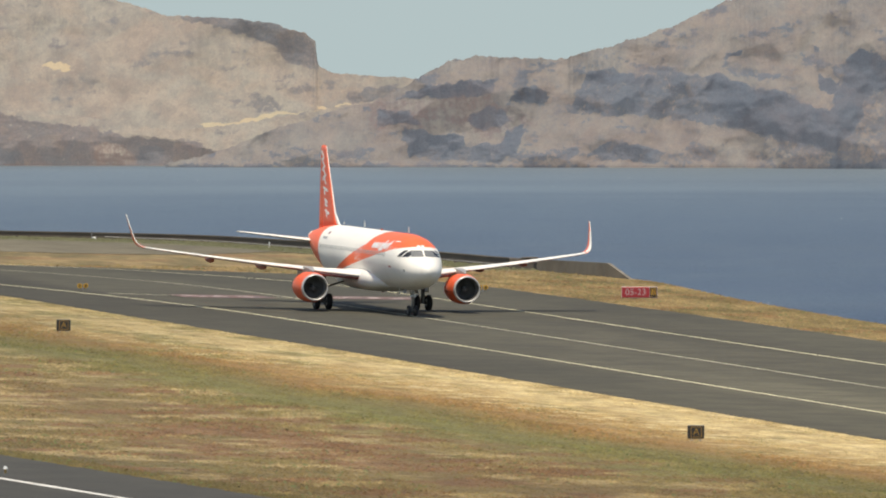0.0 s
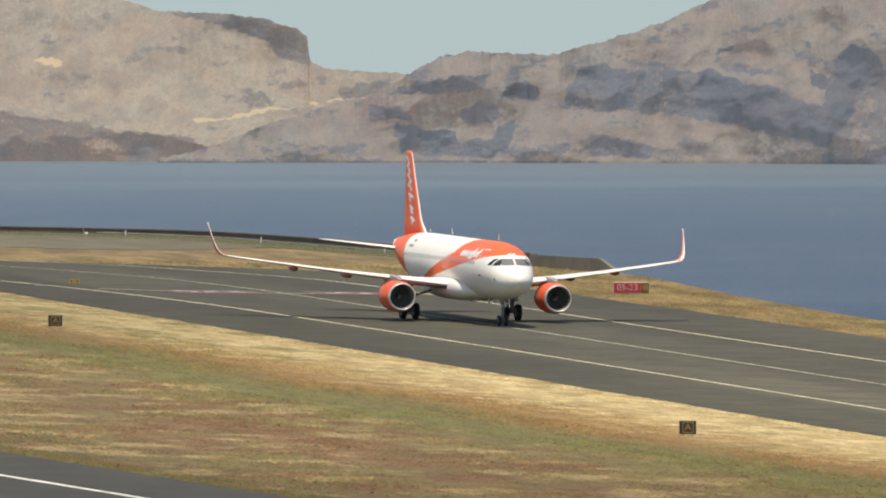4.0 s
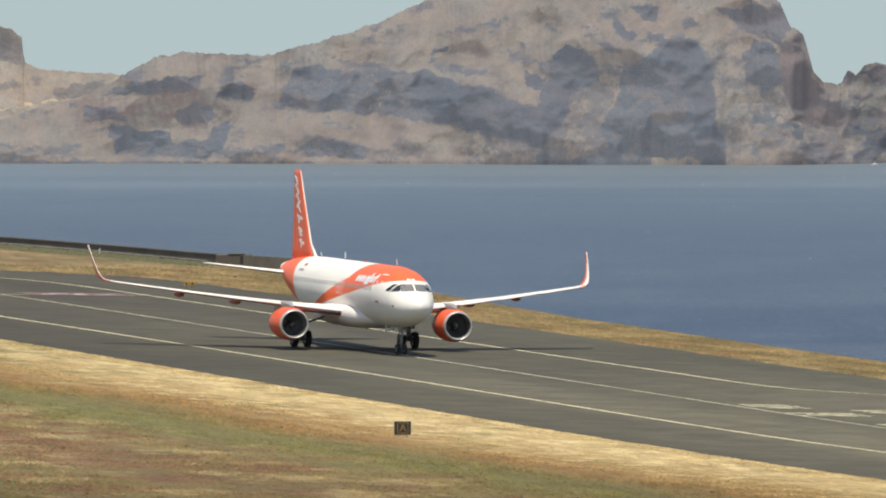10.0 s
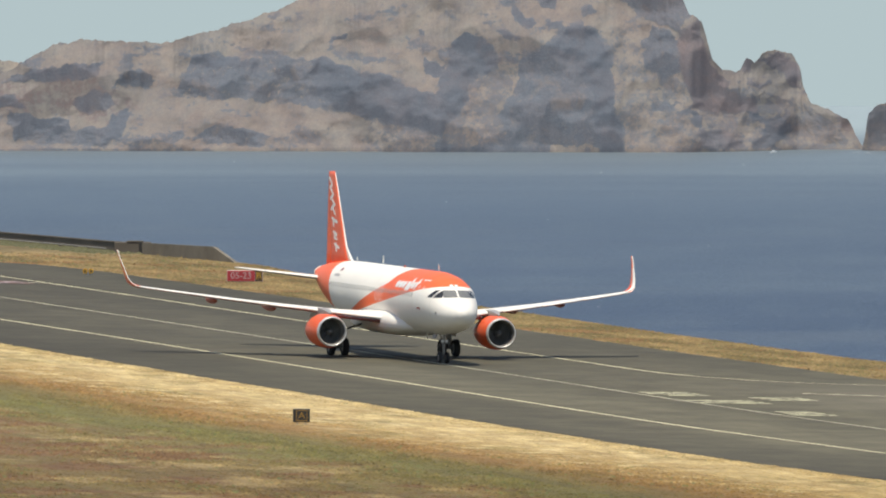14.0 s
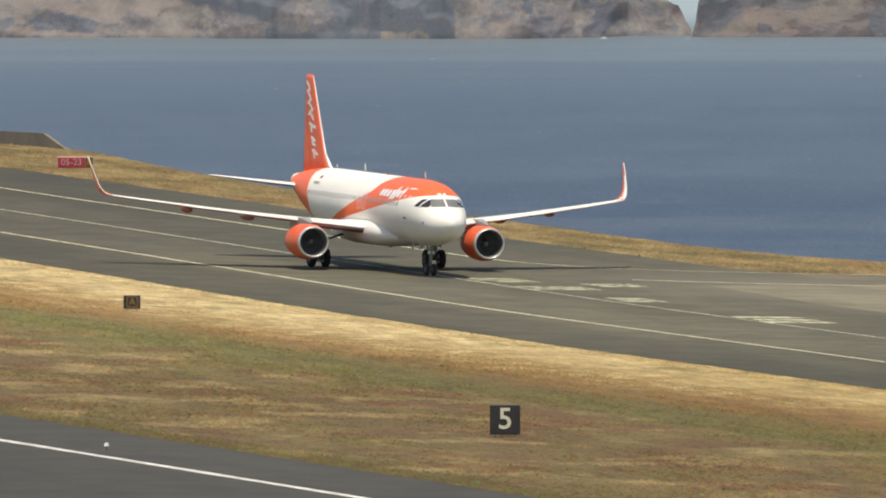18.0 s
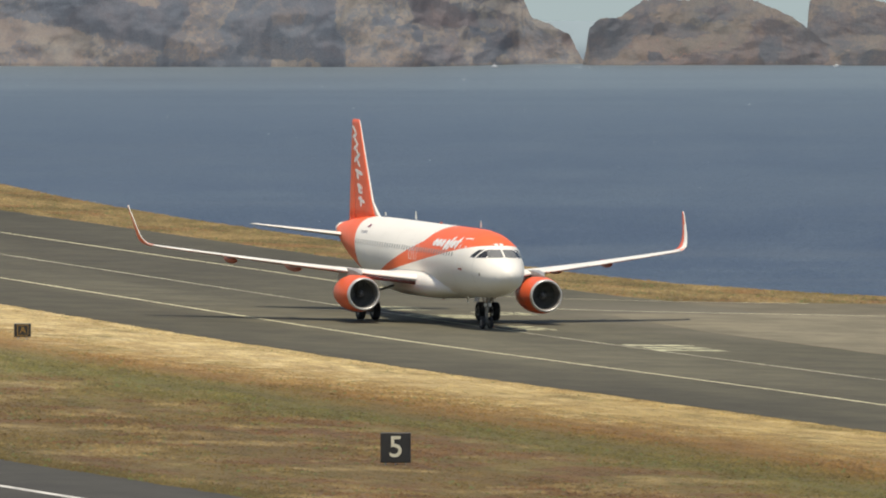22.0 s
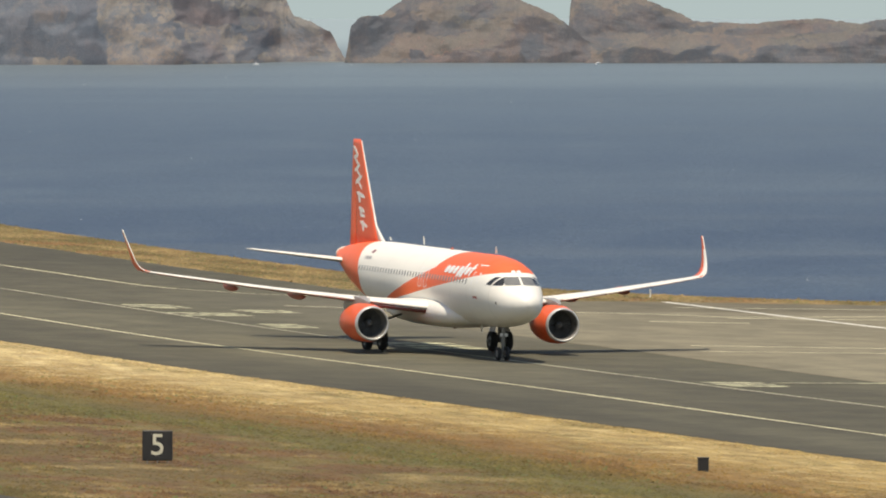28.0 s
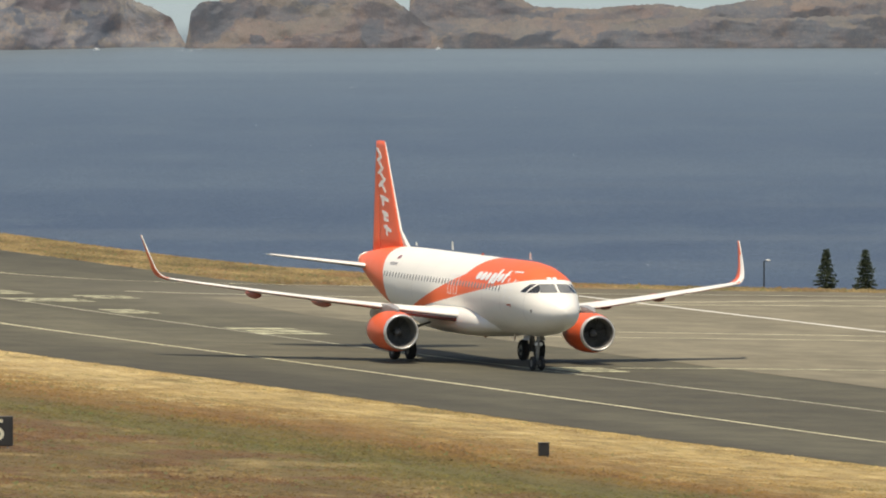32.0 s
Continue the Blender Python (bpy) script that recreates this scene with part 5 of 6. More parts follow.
        tube_into(bm, (NOSE - 17.71, my, 0.5), (NOSE - 17.5, my, 2.75), 0.15, 0.19, 12)
        tube_into(bm, (NOSE - 17.71, my - 0.75, 0.585), (NOSE - 17.71, my + 0.75, 0.585), 0.10, n=10)
        tube_into(bm, (NOSE - 17.6, my, 1.6), (NOSE - 17.5, side * 2.0, 2.2), 0.07, n=8)
        tube_into(bm, (NOSE - 17.95, my, 0.6), (NOSE - 17.98, my, 1.5), 0.05, n=8)
        part("main_gear_strut", bm, STRUT_METAL, plane, "grey main landing gear leg")
        bm = bmesh.new()
        box_into(bm, (NOSE - 18.3, my + side * 0.28 - 0.02, 1.25), (NOSE - 17.0, my + side * 0.28 + 0.02, 2.6), None, 0.01)
        part("gear_door", bm, WHITE_SKIN, plane)
        # cabin windows, on one shared mesh a side
        me = None
        for k in range(40):
            aft = 6.3 + k * 0.54
            if me is None:
                bm = bmesh.new()
                ring = [bm.verts.new((0.12 * math.cos(t) * (1.0 if abs(math.cos(t)) < 0.8 else 0.95), 0, 0.17 * math.sin(t))) for t in (j * math.tau / 12 for j in range(12))]
                f = bm.faces.new(ring)
                e = bmesh.ops.extrude_face_region(bm, geom=[f])
                bmesh.ops.translate(bm, vec=(0, side * 0.012, 0), verts=[x for x in e["geom"] if isinstance(x, bmesh.types.BMVert)])
                bmesh.ops.recalc_face_normals(bm, faces=bm.faces)
                ob = part("cabin_window", bm, CABIN_GLASS, plane, "small dark oval cabin window")
                me = ob.data
            else:
                ob = new("cabin_window", me)
                ob.parent = plane
            ob.matrix_basis = Matrix.Translation(skin_side(aft, 4.36, side, 0.0)) @ pose(0, 0, 0, side * 15.5, 0, 0)
        # doors, drawn by their outlines
        for a0, a1, z0, z1, nm in ((4.45, 5.4, 3.40, 5.34, "cabin_door"), (13.7, 14.35, 3.72, 4.80, "emergency_exit"), (14.75, 15.4, 3.72, 4.80, "emergency_exit")):
            bm = bmesh.new()
            place = lambda aft, z: skin_side(aft, z, side, 0.010)
            w, e = (0.13, 0.06) if nm == "cabin_door" else (0.075, 0.045)
            for c in (((a0, z0), (a0 + w, z0), (a0 + w, z1), (a0, z1)), ((a1 - w, z0), (a1, z0), (a1, z1), (a1 - w, z1)), ((a0, z0), (a1, z0), (a1, z0 + e), (a0, z0 + e)), ((a0, z1 - e), (a1, z1 - e), (a1, z1), (a0, z1))):
                g = patch(c, place, 4)
                tmp = bpy.data.meshes.new("tmp")
                g.to_mesh(tmp)
                g.free()
                bm.from_mesh(tmp)
                bpy.data.meshes.remove(tmp)
            part(nm, bm, TITLE_WHITE, plane, "white outlined door")
        # title on the orange sweep: plain white rounded shapes, leaning forward
        ahead = -1 if side < 0 else 1      # reads towards the nose on the right side, towards the tail on the left
        start = 10.9 if side < 0 else 5.6
        for off, z, wide, tall in ((0.35, 5.0, 0.72, 0.44), (1.15, 5.0, 0.78, 0.46), (1.95, 5.0, 0.66, 0.46), (2.7, 4.94, 0.46, 0.66), (3.0, 4.98, 0.40, 0.5), (3.5, 5.08, 0.46, 0.80), (3.2, 4.72, 0.5, 0.16), (4.15, 5.02, 0.72, 0.46),
                                   (4.85, 5.10, 0.36, 0.72), (4.9, 5.2, 0.7, 0.14)):
            bm = bmesh.new()
            vs = []
            for k in range(16):
                t = k * math.tau / 16
                c0, s0 = math.cos(t), math.sin(t)
                dx, dz = math.copysign(abs(c0) ** 0.75, c0) * wide / 2, math.copysign(abs(s0) ** 0.75, s0) * tall / 2
                vs.append(bm.verts.new(skin_side(start + ahead * (off + dx + dz * 0.35), z - 0.10 + dz, side, 0.014)))
            hub = bm.verts.new(skin_side(start + ahead * off, z - 0.10, side, 0.02))
            for k in range(16):
                bm.faces.new((vs[k], vs[(k + 1) % 16], hub))
            bmesh.ops.recalc_face_normals(bm, faces=bm.faces)
            part("title_stroke", bm, TITLE_WHITE, plane, "white title stroke")
        for k in range(5):
            a0 = 27.0 - k * 0.26
            part("registration_bar", patch(((a0, 4.88), (a0 - 0.15, 4.88), (a0 - 0.15, 5.05), (a0, 5.05)), lambda aft_, z: skin_side(aft_, z, side, 0.010), 2), DARK_INK, plane, "small dark registration bar")
        part("flag", patch(((26.5, 5.24), (26.02, 5.24), (26.02, 5.42), (26.5, 5.42)), lambda aft_, z: skin_side(aft_, z, side, 0.010), 2), FLAG_RED, plane, "small dark red flag")
        part("probe_panel", patch(((4.9, 3.42), (4.3, 3.42), (4.3, 3.56), (4.9, 3.56)), lambda aft_, z: skin_side(aft_, z, side, 0.010), 2), FAIRING_RED, plane, "small red outlined panel")
        part("static_port", patch(((2.1, 3.2), (1.95, 3.2), (1.95, 3.36), (2.1, 3.36)), lambda aft_, z: skin_side(aft_, z, side, 0.010), 2), STRUT_METAL, plane, "small grey port")
        # cockpit glazing
        for c, nm in ((((0.06, 4.33), (0.92, 4.29), (0.82, 4.73), (0.06, 4.77)), "windscreen"),):
            part(nm, patch([(side * y, z) for y, z in c], lambda y, z: skin_front(y, z), 5), SCREEN, plane, "windscreen pane with a painted grey reflection")
        part("side_window", patch(((2.05, 4.27), (2.74, 4.25), (2.50, 4.74), (2.18, 4.76)), lambda aft_, z: skin_side(aft_, z, side, 0.012), 5), GLASS, plane, "dark cockpit side window")
        part("side_window", patch(((2.86, 4.25), (3.38, 4.28), (2.94, 4.72), (2.62, 4.74)), lambda aft_, z: skin_side(aft_, z, side, 0.012), 5), GLASS, plane, "dark cockpit side window")
    for k in range(2):
        y0 = -0.30 + k * 0.32
        part("nose_bar", patch(((y0, 5.00), (y0 + 0.22, 5.00), (y0 + 0.22, 5.11), (y0, 5.11)), lambda y, z: skin_front(y, z, 0.012), 2), TITLE_WHITE, plane, "small white bar over the windscreen")
    bm = bmesh.new()
    loft_into(bm, [[(NOSE - aft, hw * math.sin(t), zc + hh * math.cos(t)) for t in (k * math.tau / 24 for k in range(24))] for aft, zc, hh, hw in ((36.35, 4.80, 0.47, 0.66), (36.9, 4.80, 0.35, 0.47), (37.4, 4.80, 0.21, 0.29), (37.6, 4.80, 0.11, 0.14))])
    bmesh.ops.recalc_face_normals(bm, faces=bm.faces)
    part("tail_cone", bm, WHITE_SKIN, plane, "white tail cone end", True)
    # fin and rudder
    bm = bmesh.new()

    def fin_ring(z, aft, chord, thick):
        return [(x, y, z + zz) for x, zz, y in [(p[0], 0.0, p[2]) for p in wing_ring(aft, 0.0, 0.0, chord, thick)]]

    loft_into(bm, [fin_ring(5.1, 29.68, 5.0, 0.10), fin_ring(6.2, 30.45, 4.5, 0.10), fin_ring(11.38, 33.95, 1.55, 0.09), fin_ring(11.68, 34.25, 1.2, 0.06)])
    bmesh.ops.recalc_face_normals(bm, faces=bm.faces)
    fin = part("fin", bm, ORANGE_SKIN, plane, "tall orange tail fin with white front edge and lettering", True)
    bm = bmesh.new()
    loft_into(bm, [fin_ring(5.12, 34.5, 1.5, 0.10), fin_ring(6.2, 34.75, 1.25, 0.10), fin_ring(11.38, 35.25, 0.55, 0.08), fin_ring(11.64, 35.3, 0.45, 0.06)])
    bmesh.ops.recalc_face_normals(bm, faces=bm.faces)
    part("rudder", bm, ORANGE_SKIN, plane, "orange rudder", True)
    bm = bmesh.new()
    loft_into(bm, [fin_ring(5.6, 28.4, 1.3, 0.14), fin_ring(5.95, 29.35, 1.1, 0.20), fin_ring(6.7, 30.72, 0.30, 0.42), fin_ring(9.0, 32.27, 0.12, 0.5), fin_ring(11.6, 34.03, 0.08, 0.5)])
    bmesh.ops.recalc_face_normals(bm, faces=bm.faces)
    part("front_edge", bm, WHITE_SKIN, fin, "white front edge and root fillet", True)
    # lettering up the fin: plain white rounded shapes, one above the other
    def fin_half(z, aft, side):
        """Half the fin's thickness there, rudder included."""
        best = 0.0
        for z0, a0, c0, t0, z1, a1, c1, t1 in ((6.2, 30.45, 4.5, 0.10, 11.38, 33.95, 1.55, 0.09), (6.2, 34.75, 1.25, 0.10, 11.38, 35.25, 0.55, 0.08)):
            k = (z - z0) / (z1 - z0)
            start, chord, thick = a0 + (a1 - a0) * k, c0 + (c1 - c0) * k, t0 + (t1 - t0) * k
            x = (aft - start) / chord
            if 0 <= x <= 1:
                best = max(best, thick * 5 * (0.2969 * math.sqrt(x) - 0.126 * x - 0.3516 * x ** 2 + 0.2843 * x ** 3 - 0.1015 * x ** 4) * chord)
        return best * (1.1 if side > 0 else 0.8)

    def blob(mid, z, wide, tall, side, slant):
        bm = bmesh.new()
        outer, inner = [], []
        for k in range(18):
            t = k * math.tau / 18
            c0, s0 = math.cos(t), math.sin(t)
            dx, dz = math.copysign(abs(c0) ** 0.7, c0) * wide / 2, math.copysign(abs(s0) ** 0.7, s0) * tall / 2
            aft, up = mid + dx + dz * 0.3, z + dz + dx * slant
            half = fin_half(up, aft, side)
            outer.append(bm.verts.new((NOSE - aft, side * (half + 0.014), up)))
            inner.append(bm.verts.new((NOSE - aft, side * max(0.0, half - 0.03), up)))
        hub = bm.verts.new((NOSE - mid, side * (fin_half(z, mid, side) + 0.016), z))
        for k in range(18):
            j = (k + 1) % 18
            bm.faces.new((outer[k], outer[j], hub))
            bm.faces.new((outer[k], inner[k], inner[j], outer[j]))
        bmesh.ops.recalc_face_normals(bm, faces=bm.faces)
        return bm

    for side in (-1, 1):
        for z, tall, wide, push, slant in ((11.02, 0.26, 0.85, 0.0, 0.40), (10.66, 0.22, 0.8, 0.05, -0.2), (10.36, 0.26, 0.95, 0.0, 0.40), (9.98, 0.22, 1.0, 0.1, -0.30), (9.72, 0.22, 0.95, -0.1, 0.35), (9.30, 0.26, 1.25, 0.1, -0.30), (9.02, 0.24, 0.9, -0.25, 0.45), (8.42, 0.24, 1.6, -0.1, 0.12),
                                           (8.22, 0.50, 0.42, 0.5, 0.15), (7.55, 0.26, 1.1, 0.1, 0.15), (7.36, 0.46, 0.42, 0.45, 0.15), (7.22, 0.20, 0.9, 0.0, 0.1), (6.72, 0.22, 1.4, -0.1, 0.15), (6.62, 0.62, 0.36, 0.2, 0.1)):
            part("lettering_stroke", blob(32.85 + (z - 6.6) * 0.52 + push * 0.6, z, wide * 1.2, tall * 1.05, side, slant), TITLE_WHITE, fin, "white lettering stroke")
    # aerials on the roof
    for aft, h in ((6.4, 0.38), (20.5, 0.46), (27.2, 0.18)):
        bm = bmesh.new()
        loft_into(bm, [[(NOSE - aft - c, w, z) for c, w in ((0, 0), (l * 0.4, 0.02), (l, 0), (l * 0.4, -0.02))] for z, l, aft in ((5.95, 0.42, aft), (5.97 + h, 0.2, aft + 0.2))])
        bmesh.ops.recalc_face_normals(bm, faces=bm.faces)
        part("aerial", bm, WHITE_SKIN, plane, "white blade aerial")
    for aft, z in ((15.2, 5.86), (14.4, 1.42)):
        bm = bmesh.new()
        bmesh.ops.create_uvsphere(bm, u_segments=12, v_segments=8, radius=1, matrix=Matrix.Translation((NOSE - aft, 0, z)) @ Matrix.Diagonal((0.12, 0.10, 0.13, 1)))
        part("beacon", bm, FAIRING_RED, plane, "red beacon lamp", True)
    for aft in (9.0, 14.0):
        part("belly_aerial", box((NOSE - aft - 0.3, -0.02, 1.35), (NOSE - aft, 0.02, 1.8), None, 0.008), WHITE_SKIN, plane)
    # nose gear
    bm = bmesh.new()
    tube_into(bm, (0, 0, 0.36), (0.12, 0, 2.05), 0.085, 0.11, 12)
    tube_into(bm, (0, -0.3, 0.38), (0, 0.3, 0.38), 0.06, n=10)
    tube_into(bm, (0.05, 0, 1.1), (-1.0, 0, 1.95), 0.05, n=8)
    tube_into(bm, (0.06, -0.14, 1.35), (0.06, 0.14, 1.35), 0.09, n=10)
    tube_into(bm, (-0.12, 0, 0.5), (-0.2, 0, 1.0), 0.035, n=8)
    part("nose_gear_strut", bm, STRUT_METAL, plane, "grey nose landing gear leg")
    for y in (-0.14, 0.14):
        bm = bmesh.new()
        tube_into(bm, (0.16, y, 1.35), (0.22, y, 1.35), 0.10, n=12)
        part("taxi_light", bm, BARE_METAL, plane, "round metal taxi light")
    for y in (-0.34, 0.34):
        part("nose_gear_door", box((-1.1, -0.015, -0.42), (-0.1, 0.015, 0.0), Matrix.Translation((0, y, 1.92)) @ Matrix.Rotation(math.copysign(0.35, y), 4, "X"), 0.008), PYLON_GREY, plane)
    wheels = [(build_wheel(0.38, 0.22, plane, (0, y, 0.38)), 0.38) for y in (-0.25, 0.25)]
    wheels += [(build_wheel(0.585, 0.42, plane, (NOSE - 17.71, my + dy, 0.585)), 0.585) for my in (-3.795, 3.795) for dy in (-0.464, 0.464)]
    # the body rides a little higher on its legs
    for ob in plane.children:
        if ob.name.split(".")[0] not in ("wheel", "main_gear_strut", "nose_gear_strut"):
            ob.matrix_basis = Matrix.Translation((0.4 if ob.name in ("fin", "rudder") else 0, 0, 0.10)) @ ob.matrix_basis
    return plane, wheels


AIRLINER, WHEELS = build_airliner()

# ---- signs, lights, walls and trees ----
def letters(text, size, material, parent, m, name="lettering", label="", bold=0.0):
    cu = bpy.data.curves.new(name, "FONT")
    cu.body, cu.size, cu.extrude, cu.align_x, cu.align_y = text, size, 0.006, "CENTER", "CENTER"
    cu.offset = bold
    tmp = bpy.data.objects.new("tmp", cu)
    me = bpy.data.meshes.new_from_object(tmp)
    bpy.data.objects.remove(tmp)
    me.materials.clear()
    me.materials.append(material)
    ob = new(name, me)
    ob.parent = parent
    ob.matrix_basis = m
    return tagged(ob, label)


FACING = pose(0, 0, 0, 90, 0, 0) @ pose(0, 0, 0, 0, 0, 0)   # text upright, read from -y


def sign_box(name, w, h, foot, thick, face, label, category="sign", legs=2, rim=0.05):
    """A box sign on short legs, facing -y."""
    top = new(name)
    part("cabinet", box((-w / 2, 0.0, foot), (w / 2, thick, foot + h), None, 0.02), SIGN_BLACK, top)
    part("face", box((-w / 2 + rim, -0.012, foot + rim), (w / 2 - rim, 0.0, foot + h - rim), None, 0.004), face, top)
    for k in range(legs):
        x = -w / 2 + w * (k + 0.5) / legs
        bm = box((x - 0.03, thick / 2 - 0.03, 0.0), (x + 0.03, thick / 2 + 0.03, foot))
        box_into(bm, (x - 0.09, thick / 2 - 0.09, -0.02), (x + 0.09, thick / 2 + 0.09, 0.03))
        part("leg", bm, POST_GREY, top)
    return tagged(top, label, category)


def facing_viewer(u, v, h=0.0, off=0.0):
    """Stood on the field, its front (-y) turned to where the viewer stands."""
    p = (FIELD @ Vector((u, v, h)))
    turn = math.atan2(-p.x, p.y)
    return Matrix.Translation(p) @ pose(0, 0, 0, 0, 0, math.degrees(turn) + off)


def build_signs():
    for u, v in ((-82.0, -31.3), (91.7, -30.65)):
        s = sign_box("taxiway_sign", 0.98, 0.78, 0.12, 0.18, SIGN_BLACK, "small black taxiway sign with a yellow letter A")
        letters("A", 0.56, DIM_YELLOW, s, Matrix.Translation((0.02, -0.02, 0.51)) @ FACING, "letter", "yellow letter A")
        bm = bmesh.new()
        for lo, hi in (((-0.30, 0.20), (-0.265, 0.82)), ((0.305, 0.20), (0.34, 0.82)), ((-0.265, 0.20), (0.305, 0.235)), ((-0.265, 0.785), (0.305, 0.82))):
            box_into(bm, (lo[0], -0.02, lo[1]), (hi[0], -0.012, hi[1]))
        part("border", bm, DIM_YELLOW, s, "thin dim yellow border")
        s.matrix_world = facing_viewer(u, v)
    s = sign_box("distance_sign", 1.46, 1.46, 0.22, 0.2, SIGN_BLACK, "black distance board with a white number 5", legs=3)
    letters("5", 1.45, CREAM_PAINT, s, Matrix.Translation((0.02, -0.02, 0.95)) @ FACING, "numeral", "white number 5", 0.012)
    s.matrix_world = facing_viewer(237.4, -49.67, -0.1, -6)
    s = new("holding_sign")
    part("frame", box((-1.29, 0.02, 0.08), (1.47, 0.18, 0.95), None, 0.02), SIGN_PALE, s, "pale worn frame")
    part("red_cabinet", box((-1.25, 0, 0.12), (0.86, 0.2, 0.91), None, 0.02), SIGN_RED, s, "red panel")
    part("black_cabinet", box((0.88, 0, 0.12), (1.43, 0.2, 0.91), None, 0.02), SIGN_BLACK, s, "black panel")
    letters("05-23", 0.70, SIGN_PALE, s, Matrix.Translation((-0.2, -0.012, 0.52)) @ FACING, "lettering", "white characters 05-23")
    part("yellow_panel", box((0.97, -0.008, 0.20), (1.35, 0.0, 0.84)), SIGN_YELLOW, s)
    part("inner_panel", box((1.00, -0.014, 0.23), (1.32, -0.008, 0.81)), SIGN_BLACK, s)
    letters("B", 0.58, SIGN_YELLOW, s, Matrix.Translation((1.16, -0.022, 0.52)) @ FACING, "letter", "yellow letter B")
    for x in (-1.0, -0.1, 0.7, 1.2):
        part("leg", box((x - 0.03, 0.07, -0.02), (x + 0.03, 0.13, 0.12)), POST_GREY, s)
    s.matrix_world = facing_viewer(-174.3, 33.4)
    tagged(s, "red and black holding position sign reading 05-23 B", "sign")
    s = new("equipment_box")
    part("case", box((-0.245, 0, 0.05), (0.245, 0.36, 0.66), None, 0.02), SIGN_BLACK, s)
    part("lid", box((-0.262, -0.018, 0.64), (0.262, 0.378, 0.7), None, 0.01), SIGN_BLACK, s)
    for x in (-0.18, 0.18):
        part("foot", box((x - 0.04, 0.15, -0.02), (x + 0.04, 0.27, 0.08)), POST_GREY, s)
    s.matrix_world = facing_viewer(242.7, -23.67, 0, 12)
    tagged(s, "small black box standing in the dry grass", "box")


def build_lights():
    # paired yellow guard lights on both sides of the holding line
    for u, v in ((-178, -9.4), (-187, 24.2)):
        g = new("guard_light")
        part("post", box((-0.05, -0.05, 0), (0.05, 0.05, 0.26)), POST_GREY, g)
        part("crossbar", box((-0.3, -0.03, 0.16), (0.3, 0.03, 0.22), None, 0.01), SIGN_YELLOW, g, "yellow crossbar")
        for x in (-0.23, 0.23):
            bm = bmesh.new()
            tube_into(bm, (x, -0.1, 0.36), (x, 0.14, 0.36), 0.19, 0.14, n=16)
            part("housing", bm, SIGN_YELLOW, g, "yellow lamp housing")
            bm = bmesh.new()
            tube_into(bm, (x, -0.13, 0.36), (x, -0.1, 0.36), 0.08, n=16)
            part("lamp", bm, SIGN_BLACK, g, "round dark lamp")
        g.matrix_world = facing_viewer(u, v)
        tagged(g, "yellow pair of guard lights on a post", "light", "guard lights")
    for u, v in ((144.3, -82.6), (253, -73.5)):
        g = new("runway_edge_light")
        bm = bmesh.new()
        tube_into(bm, (0, 0, 0), (0, 0, 0.2), 0.05, n=10)
        part("stem", bm, SIGN_YELLOW, g)
        bm = bmesh.new()
        tube_into(bm, (0, 0, 0.2), (0, 0, 0.36), 0.13, 0.09, 12)
        part("lamp", bm, SIGN_WHITE, g, "white lamp")
        g.matrix_world = spot(u, v, 0.02)
        tagged(g, "small white runway edge light", "light", "runway edge lights")
    g = new("marker_post")
    part("post", box((-0.05, -0.05, -0.1), (0.05, 0.05, 0.42), None, 0.008), SIGN_WHITE, g)
    part("cap", box((-0.07, -0.07, 0.42), (0.07, 0.07, 0.5), None, 0.008), SIGN_WHITE, g)
    g.matrix_world = facing_viewer(17.2, 46.2)
    tagged(g, "short white marker post in the grass", "post")


def run_of_wall(name, line, height, thick, material, label, caps=None):
    """A standing wall along a line, with a coping; height at its start and at its end."""
    for nm, z0, z1, w, mat in (("body", -0.6, -0.1, thick, material), ("coping", -0.1, 0.0, thick + 0.12, caps or material)):
        bm = bmesh.new()
        rings = []
        for i, (u, v) in enumerate(line):
            p, q = line[max(i - 1, 0)], line[min(i + 1, len(line) - 1)]
            d = Vector((q[0] - p[0], q[1] - p[1])).normalized()
            s = Vector((-d.y, d.x)) * w / 2
            top = height[0] + (height[1] - height[0]) * i / (len(line) - 1)
            foot = z0 if nm == "body" else top + z0
            rings.append([(u - s.x, v - s.y, foot), (u + s.x, v + s.y, foot), (u + s.x, v + s.y, top + z1), (u - s.x, v - s.y, top + z1)])
        loft_into(bm, rings)
        bmesh.ops.recalc_face_normals(bm, faces=bm.faces)
        if nm == "body":
            wall = part(name, bm, mat)
            wall.matrix_world = FIELD
            tagged(wall, label, "wall", "", "structure")
        else:
            part("coping", bm, mat, wall)
    return wall


